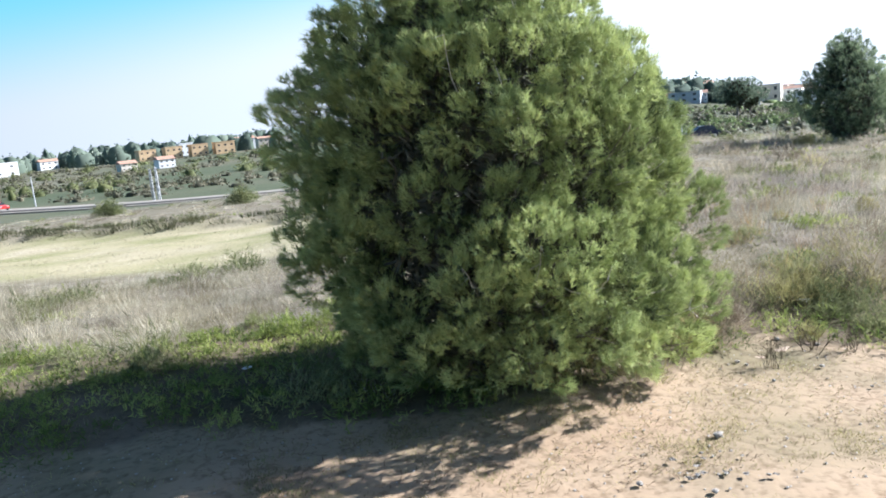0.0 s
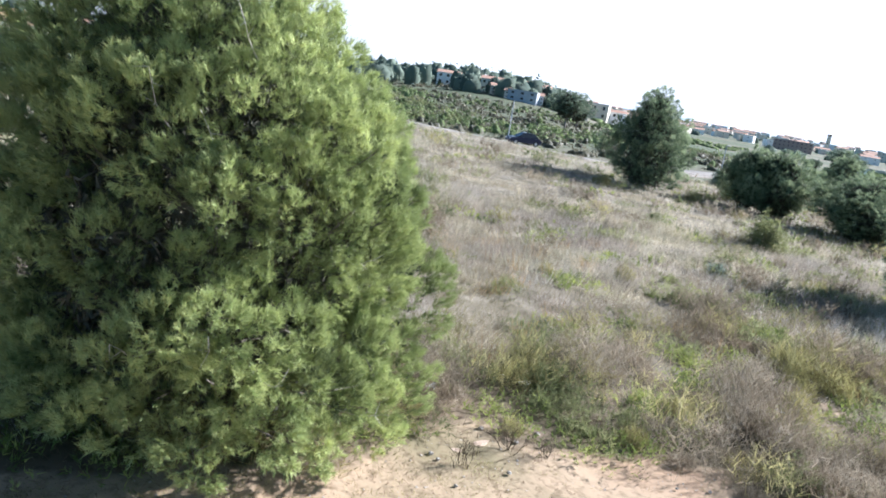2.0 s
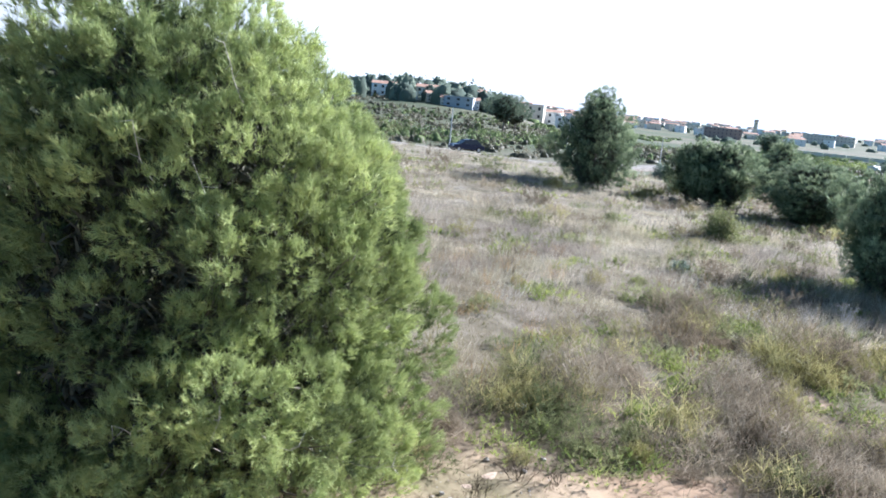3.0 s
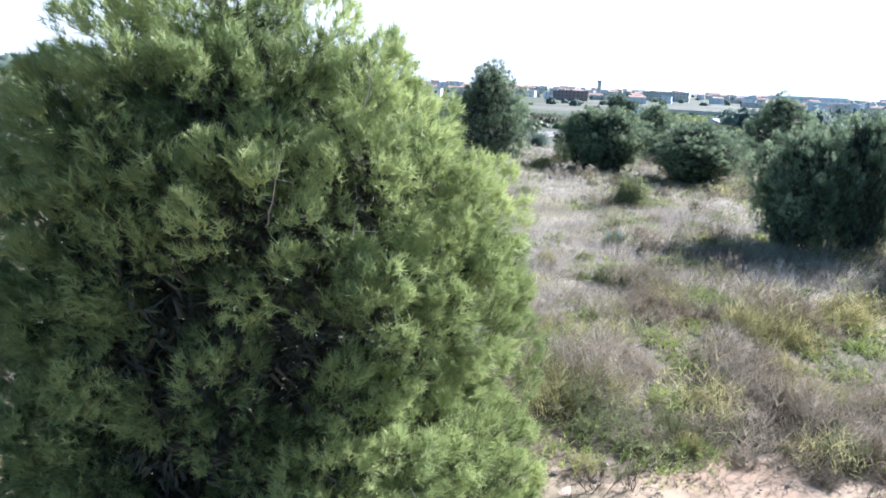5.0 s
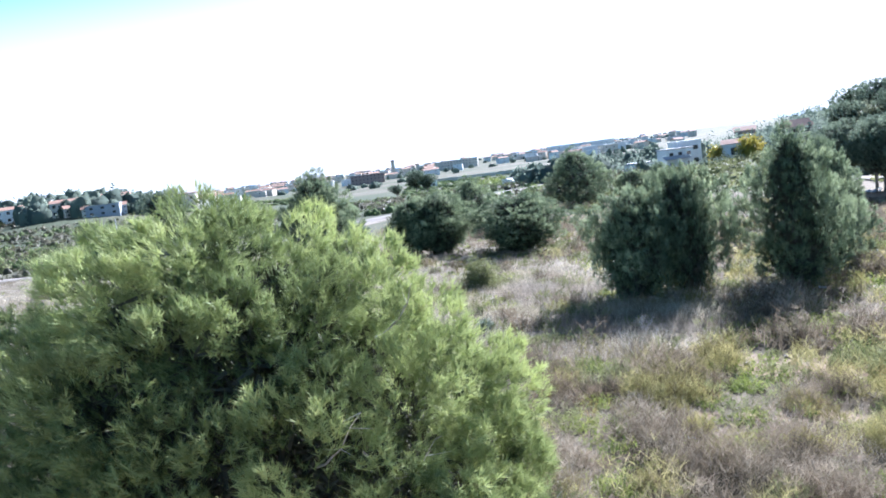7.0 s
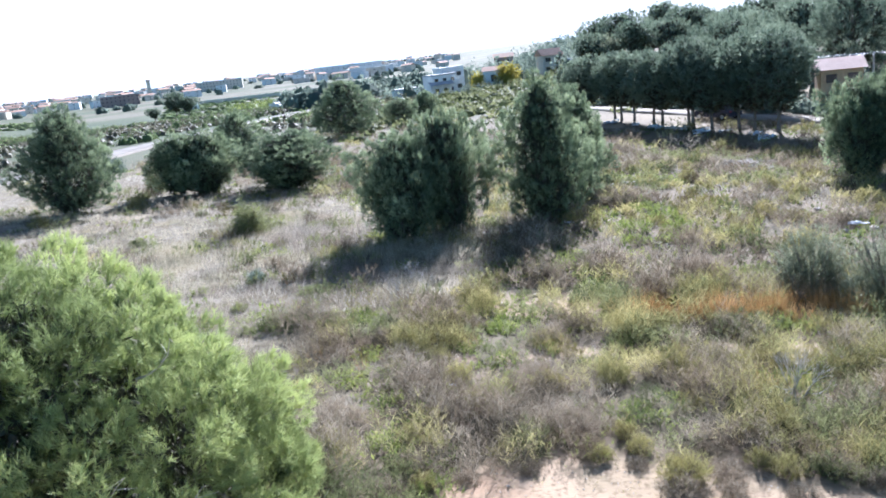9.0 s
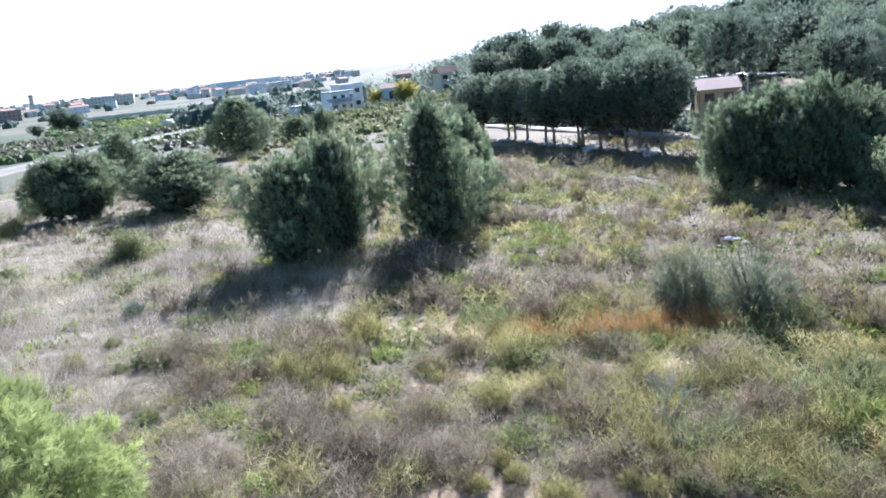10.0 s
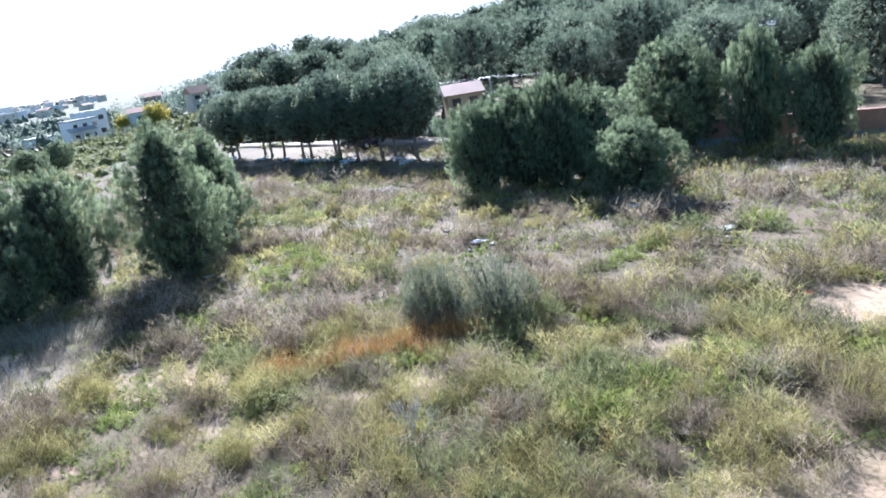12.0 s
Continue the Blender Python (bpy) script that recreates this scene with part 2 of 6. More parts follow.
def bare(x, y):
    """How bare the ground is: 1 on the sandy track, 0 in the grass."""
    edge = np.interp(x, [-40, -10, -3, 1.5, 3.4, 4.5, 8.3, 9.4, 9.7, 10.4, 11.6, 13.0, 14.0], [6.2, 7.0, 7.9, 7.7, 8.7, 9.5, 8.6, 7.0, 4.0, -3.6, -6.0, -9.0, -40.0])
    edge = edge + 0.5 * wave(x, y, 3.0, 1) + 0.7 * wave(x, y, 1.3, 9) * smooth(6.5, 8, x)
    d = edge - y
    inner = smooth(-0.35, 0.45, d)
    # a sandy patch beyond the field, the worn path that leads to it, and patches of bare earth
    spot = lambda cx, cy, rx, ry: smooth(1.25, 0.75, np.hypot((x - cx) / rx, (y - cy) / ry) + 0.3 * wave(x, y, 1.6, 2))
    px = np.interp(y, [-6, -3.2, -1.5, 2.9, 4.4, 8.0, 12.0, 13.5], [18.2, 17.7, 17.0, 17.0, 16.1, 14.2, 12.0, 11.0])
    path = 0.8 * smooth(0.6, 0.15, np.abs(x - px) + 0.35 * wave(x, y, 2.2, 6)) * smooth(-6, -4, y) * smooth(13.5, 11, y)
    far_track = np.maximum.reduce([spot(18.9, -5.9, 1.9, 2.6), path, 0.68 * spot(16.5, 11.8, 1.3, 2.2), 0.55 * spot(10.4, -1.6, 1.2, 1.6)])
    by_row = smooth(1.4, 0.6, np.abs((x - 60.0) - 0.62 * (y - 14))) * smooth(22, 26, y) * smooth(35, 31, y)
    return np.maximum(np.maximum(inner, far_track), by_row)


def mown(x, y):
    """The mown field beside the bank."""
    yb = 43.0 - 0.42 * (x + 14)
    return smooth(2.0, -3.0, x) * smooth(20.5, 23, y + 0.25 * x) * smooth(0.5, -0.6, y - yb) * smooth(-70, -60, x)


def axis(lo, hi, fine_lo, fine_hi, step, grow):
    out = list(np.arange(fine_lo, fine_hi + step / 2, step))
    d, v = step, fine_hi
    while v < hi:
        d *= grow
        v += d
        out.append(min(v, hi))
    d, v = step, fine_lo
    while v > lo:
        d *= grow
        v -= d
        out.insert(0, max(v, lo))
    return np.array(out)


def np_mesh(name, verts, faces, tone=None, mat=None, flat=True):
    """A mesh from arrays: vertices, triangles or quads, and a value for each vertex."""
    verts = np.ascontiguousarray(verts, np.float32)
    faces = np.ascontiguousarray(faces, np.int32)
    me = bpy.data.meshes.new(name)
    nf, k = faces.shape
    me.vertices.add(len(verts))
    me.vertices.foreach_set("co", verts.ravel())
    me.loops.add(nf * k)
    me.loops.foreach_set("vertex_index", faces.ravel())
    me.polygons.add(nf)
    me.polygons.foreach_set("loop_start", np.arange(0, nf * k, k, dtype=np.int32))
    me.update(calc_edges=True)
    me.validate()
    if not flat:
        me.polygons.foreach_set("use_smooth", np.ones(nf, bool))
    if tone is not None:
        a = me.attributes.new("tone", "FLOAT", "POINT")
        a.data.foreach_set("value", np.ascontiguousarray(tone, np.float32))
    if mat:
        me.materials.append(mat)
    return me


def ground_material():
    m, n, l = mat_nodes("ground")
    p = n["Principled BSDF"]
    co = n.new("ShaderNodeNewGeometry").outputs["Position"]

    def attr(name):
        a = n.new("ShaderNodeAttribute")
        a.attribute_name = name
        return a.outputs["Fac"]
    soil, _ = noise_mix(n, l, co, 0.5, [(0.25, (0.057, 0.052, 0.026)), (0.45, (0.104, 0.087, 0.052)), (0.58, (0.157, 0.122, 0.083)), (0.75, (0.074, 0.083, 0.030))])
    sand, _ = noise_mix(n, l, co, 0.35, [(0.3, (0.325, 0.222, 0.142)), (0.48, (0.352, 0.266, 0.178)), (0.58, (0.270, 0.214, 0.138)), (0.72, (0.165, 0.146, 0.082))])
    speck, sf = noise_mix(n, l, co, 9.0, [(0.30, (0.62, 0.60, 0.56)), (0.5, (1.0, 1.0, 1.0)), (0.8, (1.08, 1.06, 1.02))], 8.0)
    lawn, _ = noise_mix(n, l, co, 0.22, [(0.3, (0.226, 0.226, 0.104)), (0.5, (0.322, 0.291, 0.174)), (0.72, (0.409, 0.357, 0.252))])
    plain, _ = noise_mix(n, l, co, 0.009, [(0.32, (0.062, 0.085, 0.046)), (0.47, (0.088, 0.102, 0.06)), (0.55, (0.118, 0.118, 0.078)), (0.7, (0.155, 0.148, 0.11))])
    wood, _ = noise_mix(n, l, co, 0.15, [(0.35, (0.131, 0.104, 0.065)), (0.65, (0.191, 0.157, 0.096))])
    _, ef = noise_mix(n, l, co, 2.5, [(0.0, (0, 0, 0)), (1.0, (1, 1, 1))])
    add = n.new("ShaderNodeMath")
    add.operation = "ADD"
    l.new(attr("bare"), add.inputs[0])
    l.new(ef, add.inputs[1])
    st = n.new("ShaderNodeMapRange")
    st.inputs["From Min"].default_value, st.inputs["From Max"].default_value = 0.75, 1.1
    l.new(add.outputs[0], st.inputs["Value"])
    mulch, _ = noise_mix(n, l, co, 1.3, [(0.3, (0.104, 0.091, 0.057)), (0.5, (0.174, 0.152, 0.109)), (0.7, (0.261, 0.235, 0.183))])
    c = blend(n, l, attr("mulch"), soil, mulch)
    c = blend(n, l, attr("mown"), c, lawn)
    c = blend(n, l, attr("plain"), c, plain)
    c = blend(n, l, attr("wood"), c, wood)
    c = blend(n, l, st.outputs[0], c, sand)
    c = blend(n, l, 1.0, c, speck, "MULTIPLY")
    l.new(c, p.inputs["Base Color"])
    p.inputs["Roughness"].default_value, p.inputs["Specular IOR Level"].default_value = 0.95, 0.15
    bp = n.new("ShaderNodeBump")
    bp.inputs["Strength"].default_value, bp.inputs["Distance"].default_value = 0.35, 0.03
    l.new(sf, bp.inputs["Height"])
    l.new(bp.outputs["Normal"], p.inputs["Normal"])
    return m


def build_ground():
    xs = axis(-4600, 4600, -10, 24, 0.5, 1.06)
    ys = axis(-2500, 4600, -9, 24, 0.5, 1.06)
    X, Y = np.meshgrid(xs, ys)
    Z = height(X, Y)
    b = bare(X, Y)
    # wheel ruts and clods on the bare track
    Z = Z + b * 0.02 * wave(X, Y, 0.9, 5) - b * 0.02
    nx, ny = len(xs), len(ys)
    v = np.stack([X, Y, Z], -1).reshape(-1, 3)
    i = np.arange(nx * ny).reshape(ny, nx)
    f = np.stack([i[:-1, :-1], i[:-1, 1:], i[1:, 1:], i[1:, :-1]], -1).reshape(-1, 4)
    me = np_mesh("ground", v, f, mat=ground_material(), flat=False)
    r = np.hypot(X, Y)
    az = np.degrees(np.arctan2(X, Y))
    mulch = np.maximum(smooth(11, 14.5, Y + wave(X, Y, 5, 3)) * smooth(24, 14, X - 0.45 * Y), smooth(2, -1, X) * smooth(11.5, 14, Y))
    for name, val in (("bare", b), ("mulch", mulch), ("mown", mown(X, Y)), ("plain", smooth(70, 130, r)), ("wood", smooth(56, 62, X) * smooth(60, 72, az) * smooth(300, 250, r))):
        a = me.attributes.new(name, "FLOAT", "POINT")
        a.data.foreach_set("value", np.ascontiguousarray(val.ravel(), np.float32))
    return tagged(new("ground", me), "dry grassy field with a bare sandy track", "ground", kind="structure")


build_ground()


# ---- building blocks ----
def part(name, bm, material, parent, label=""):
    me = bpy.data.meshes.new(name)
    bm.to_mesh(me)
    bm.free()
    me.materials.append(material)
    ob = new(name, me)
    ob.parent = parent
    return tagged(ob, label)


def mesh_part(name, me, parent, label=""):
    ob = new(name, me)
    ob.parent = parent
    return tagged(ob, label)


def thing(name, label, category, group="", x=0, y=0, z=0, rz=0, kind=""):
    ob = new(name)
    ob.matrix_basis = pose(x, y, z, 0, 0, rz)
    ob.empty_display_size = 0.2
    return tagged(ob, label, category, group, kind)


def box(bm, cx, cy, z0, sx, sy, sz, bevel=0.0):
    r = bmesh.ops.create_cube(bm, size=1.0, matrix=Matrix.Translation((cx, cy, z0 + sz / 2)) @ Matrix.Diagonal((sx, sy, sz, 1)))
    if bevel:
        edges = list({e for v in r["verts"] for e in v.link_edges})
        bmesh.ops.bevel(bm, geom=edges, offset=bevel, segments=1, affect="EDGES")
    return bm


def tube(points, radii, sides=6):
    """Vertices and quads of a tapered tube along points."""
    P = np.array(points, float)
    R = np.array(radii, float)
    T = np.gradient(P, axis=0)
    T /= np.linalg.norm(T, axis=1)[:, None] + 1e-9
    ref = np.where(np.abs(T[:, 2:3]) > 0.9, np.array([[1.0, 0, 0]]), np.array([[0, 0, 1.0]]))
    A = np.cross(T, ref)
    A /= np.linalg.norm(A, axis=1)[:, None] + 1e-9
    B = np.cross(T, A)
    a = np.arange(sides) / sides * 2 * np.pi
    V = P[:, None] + R[:, None, None] * (np.cos(a)[None, :, None] * A[:, None] + np.sin(a)[None, :, None] * B[:, None])
    n = len(P)
    i = np.arange(n * sides).reshape(n, sides)
    F = np.stack([i[:-1], np.roll(i, -1, 1)[:-1], np.roll(i, -1, 1)[1:], i[1:]], -1).reshape(-1, 4)
    return V.reshape(-1, 3), F


def join(pieces):
    vs, fs, o = [], [], 0
    for v, f in pieces:
        vs.append(v)
        fs.append(f + o)
        o += len(v)
    return np.concatenate(vs), np.concatenate(fs)


def unit(v):
    return v / (np.linalg.norm(v, axis=-1, keepdims=True) + 1e-9)


def needles(rng, pos, way, count, length, width, shoot, spread=0.7):
    """Fans of thin needles round shoots at pos that point along way. Returns vertices, triangles and tones."""
    n = len(pos)
    u = rng.random((n, count))
    side = unit(rng.normal(size=(n, count, 3)))
    side = unit(side - (side * way[:, None]).sum(-1, keepdims=True) * way[:, None])
    d = unit(way[:, None] * (1.15 - spread) + side * spread * (0.6 + 0.6 * rng.random((n, count, 1))))
    ln = (length if np.isscalar(length) else length[:, None, None]) * (0.7 + 0.6 * rng.random((n, count, 1)))
    sh = shoot if np.isscalar(shoot) else shoot[:, None, None]
    base = pos[:, None] + way[:, None] * (u[..., None] - 0.4) * sh
    tip = base + d * ln
    w = unit(np.cross(d, unit(rng.normal(size=(n, count, 3))))) * (width if np.isscalar(width) else width[:, None, None]) / 2
    V = np.stack([base - w, base + w, tip], 2).reshape(-1, 3)
    F = np.arange(len(V)).reshape(-1, 3)
    tone = np.repeat(np.clip(rng.normal(0.5, 0.2, n), 0, 1), count * 3)
    return V, F, tone


def leaves(rng, pos, way, count, length, width, spread):
    """Clumps of small four-cornered leaves round pos."""
    n = len(pos)
    off = rng.normal(size=(n, count, 3)) * (spread if np.isscalar(spread) else spread[:, None, None]) * 0.5
    d = unit(way[:, None] * 0.6 + unit(rng.normal(size=(n, count, 3))))
    s = unit(np.cross(d, unit(rng.normal(size=(n, count, 3)))))
    ln = (length if np.isscalar(length) else length[:, None, None]) * (0.6 + 0.8 * rng.random((n, count, 1)))
    wd = ln * width
    c = pos[:, None] + off
    V = np.stack([c - d * ln / 2, c + s * wd / 2, c + d * ln / 2, c - s * wd / 2], 2).reshape(-1, 3)
    F = np.arange(len(V)).reshape(-1, 4)
    tone = np.repeat(np.clip(rng.normal(0.5, 0.22, n), 0, 1), count * 4)
    return V, F, tone


# ---- pines ----
def profile_radius(h, shape):
    """The crown's radius over its height (0 at the ground, 1 at the top), as a part of its greatest radius."""
    hs, rs = shape
    return np.interp(h, hs, rs)


DOME = ([0.0, 0.08, 0.25, 0.45, 0.6, 0.72, 0.82, 0.9, 0.96, 1.0], [0.55, 0.82, 0.97, 1.0, 0.97, 0.92, 0.82, 0.68, 0.52, 0.30])
BIG_DOME = ([0.0, 0.07, 0.18, 0.27, 0.36, 0.44, 0.51, 0.58, 0.66, 0.73, 0.775, 0.835, 0.88, 0.93, 0.955, 0.99, 1.0], [0.72, 0.84, 0.92, 0.95, 0.98, 1.0, 1.0, 0.97, 0.90, 0.82, 0.75, 0.66, 0.55, 0.41, 0.31, 0.13, 0.08])
CONE = ([0.0, 0.06, 0.2, 0.4, 0.6, 0.75, 0.88, 1.0], [0.25, 0.55, 0.92, 1.0, 0.84, 0.62, 0.38, 0.10])
BLUNT = ([0.0, 0.08, 0.22, 0.42, 0.6, 0.76, 0.9, 1.0], [0.20, 0.45, 0.80, 1.0, 0.95, 0.78, 0.50, 0.16])
ROUND = ([0.0, 0.08, 0.18, 0.36, 0.58, 0.78, 0.92, 1.0], [0.42, 0.56, 0.76, 1.0, 1.0, 0.82, 0.52, 0.14])
ROW_CROWN = ([0.0, 0.20, 0.34, 0.55, 0.78, 0.92, 1.0], [0.0, 0.12, 0.60, 1.0, 0.88, 0.55, 0.14])
UMBRELLA = ([0.0, 0.30, 0.42, 0.6, 0.78, 0.92, 1.0], [0.0, 0.15, 0.65, 1.0, 0.95, 0.6, 0.1])


def plume_ends(rng, h, w, shape, low, size, gap=1.15, rough=0.12, hollow=()):
    """Rounded clumps of foliage side by side over the crown, one at the end of each bough. Returns where boughs start, where the clumps sit and their radii."""
    n = 2200
    hz = low + (0.985 - low) * rng.random(n)
    a = rng.random(n) * 6.283
    ph = rng.random(4) * 6.28
    lobes = 1 + rough * (0.6 * np.sin(2 * a + 3 * hz + ph[0]) + 0.6 * np.sin(3 * a - 7 * hz + ph[1]) + 0.5 * np.sin(5 * a + 11 * hz + ph[2]) + 0.4 * np.sin(4 * a - 17 * hz + ph[3]))
    slope = (profile_radius(hz + 0.02, shape) - profile_radius(hz - 0.02, shape)) * w / 2 / (0.04 * h)
    nrm = unit(np.stack([np.cos(a), np.sin(a), np.clip(-slope, -0.5, 3.0)], 1))
    R = np.clip(size * rng.lognormal(0, 0.34, n), 0.5 * size, 1.75 * size)
    rad = profile_radius(hz, shape) * w / 2 * lobes
    c = np.stack([np.cos(a) * rad, np.sin(a) * rad, hz * h], 1) - nrm * (R * rng.uniform(0.75, 1.45, n))[:, None]
    for hx, hy, hz_, hr in hollow:
        R[np.sum((c - np.array([hx, hy, hz_])) ** 2, 1) < (hr + 0.5 * R) ** 2] = 99
    keep = []
    for i in range(n):
        if R[i] > 1.15 * rad[i] + 0.1 or c[i, 2] < 0.35 * R[i]:
            continue
        if all(np.sum((c[i] - c[j]) ** 2) > (gap * 0.5 * (R[i] + R[j])) ** 2 for j in keep):
            keep.append(i)
    end, R = c[keep], R[keep]
    k = np.hypot(end[:, 0], end[:, 1])
    start = np.stack([0 * k, 0 * k, np.clip(end[:, 2] - 0.5 * k, 0.04 * h, 0.93 * h)], 1)
    return start, end, R


def plume_shoots(rng, start, end, size, dense):
    """Shoots that stand out of each clump and turn upwards; a clump is drawn out along its bough and breaks up into tufts."""
    each = np.maximum(8, (dense * 7.5 * size ** 2).astype(int))
    k = np.repeat(np.arange(len(end)), each)
    n = len(k)
    out = unit(end - start + np.array([0, 0, 1e-3]))
    lift = unit(out * np.array([1, 1, 0.5]) + np.array([0, 0, 0.35]))
    d = unit(rng.normal(size=(n, 3)) + 0.45 * lift[k])
    # tufts: shoots gather round a few directions of their clump
    m = 9
    tuft = unit(rng.normal(size=(len(end), m, 3)) + 0.5 * lift[:, None])
    near = (tuft[k] * d[:, None]).sum(-1)
    best = near.max(1)
    d = unit(d + tuft[k, near.argmax(1)] * 0.75)
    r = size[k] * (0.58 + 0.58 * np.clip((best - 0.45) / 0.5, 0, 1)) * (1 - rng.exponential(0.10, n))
    stretch = d + lift[k] * (0.28 * np.clip((d * lift[k]).sum(-1), 0, 1))[:, None]
    pos = end[k] + stretch * np.maximum(r, 0.15 * size[k])[:, None]
    pos[:, 2] -= 0.12 * size[k] * (d[:, 2] < 0)
    way = unit(d * 0.6 + out[k] * 0.25 + np.array([0, 0, 0.42]) + rng.normal(0, 0.26, (n, 3)))
    # outer shoots lighter, inner darker: fresh growth, plus sunlit tips and shade painted in
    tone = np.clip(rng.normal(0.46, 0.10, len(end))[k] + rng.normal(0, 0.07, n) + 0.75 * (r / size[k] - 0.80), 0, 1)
    # what lies deep in a neighbouring clump is bare
    ok = (pos[:, 2] > 0.06) & ((d * lift[k]).sum(-1) > -0.55)
    for j in range(len(end)):
        ok &= (k == j) | (((pos - end[j]) ** 2).sum(1) > (0.62 * size[j]) ** 2)
    return pos[ok], way[ok], tone[ok]


def ripples(rng, size):
    """Rounded swellings of about that size with creases between them, as a value of about -1 to 1 over space."""
    k = unit(rng.normal(size=(7, 3))) * 6.283 / (size * rng.uniform(0.8, 1.5, (7, 1)))
    ph = rng.random(7) * 6.283
    return lambda q: np.clip(np.sqrt(np.abs(np.sin(q @ k.T + ph).sum(1)) / 3.2), 0.1, 1.3) * 1.9 - 1.3


def crown_skin(rng, n, h, w, shape, low, lump):
    """Shoots over the crown's outside, which swells into boughs and falls back between them. lump: height and size of the large and of the small swellings."""
    hz = low + (1.0 - low) * rng.random(n) ** 0.9
    a = rng.random(n) * 6.283
    R = profile_radius(hz, shape) * w / 2 * np.where(hz > 0.95, np.sqrt(rng.random(n)), 1.0)
    slope = (profile_radius(hz + 0.02, shape) - profile_radius(hz - 0.02, shape)) * w / 2 / (0.04 * h)
    nrm = unit(np.stack([np.cos(a), np.sin(a), np.clip(-slope, -0.6, 3.0)], 1))
    q = np.stack([np.cos(a) * R, np.sin(a) * R, hz * h * 0.97], 1)
    big, small = ripples(rng, lump[1])(q), ripples(rng, lump[3])(q)
    q = q + nrm * (lump[0] * big + lump[2] * small - rng.exponential(0.35 * lump[2] + 0.03, n))[:, None]
    way = unit(nrm * 0.6 + np.array([0, 0, 0.45]) + rng.normal(0, 0.32, q.shape))
    # swellings toned lighter, creases darker: shading put into the needle tone
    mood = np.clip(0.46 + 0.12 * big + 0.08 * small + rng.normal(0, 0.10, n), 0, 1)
    ok = q[:, 2] > 0.05
    return q[ok], way[ok], mood[ok]


def trunk_mesh(rng, h, r, lean=0.03):
    k = 8
    t = np.linspace(0, 1, k)
    p = np.stack([lean * h * np.sin(t * 3 + rng.random() * 6) * t, lean * h * np.sin(t * 2.5 + rng.random() * 6) * t, t * h * 0.95 - 0.15], 1)
    rad = r * (1 - 0.9 * t) + 0.25 * r * np.exp(-t * 14)
    v, f = tube(p, rad, 9)
    return np_mesh("trunk", v, f, mat=BARK, flat=False)


def bough_mesh(rng, a, b, r, sides=5, mat=BARK):
    t = np.linspace(0, 1, 6)[:, None]
    a, b = np.array(a), np.array(b)
    sag = np.array([0, 0, 1.0]) * np.sin(t * np.pi) * -0.08 * np.linalg.norm(b - a)
    p = a + (b - a) * t + sag + rng.normal(0, 0.03, (6, 3)) * t * np.linalg.norm(b - a) * 0.5
    pieces = [tube(p, r * (1 - 0.85 * t[:, 0]), sides)]
    # twigs off the outer half
    for s in (2, 3, 3, 4, 4, 5):
        d = unit((b - a) * 0.6 + rng.normal(0, 1, 3) * np.linalg.norm(b - a) * 0.6)
        q = p[s] + d * np.linalg.norm(b - a) * (0.08 + 0.08 * rng.random()) * np.linspace(0, 1, 3)[:, None]
        pieces.append(tube(q, r * 0.3 * np.array([1, 0.7, 0.25]), 3))
    v, f = join(pieces)
    return np_mesh("branch", v, f, mat=mat, flat=False)


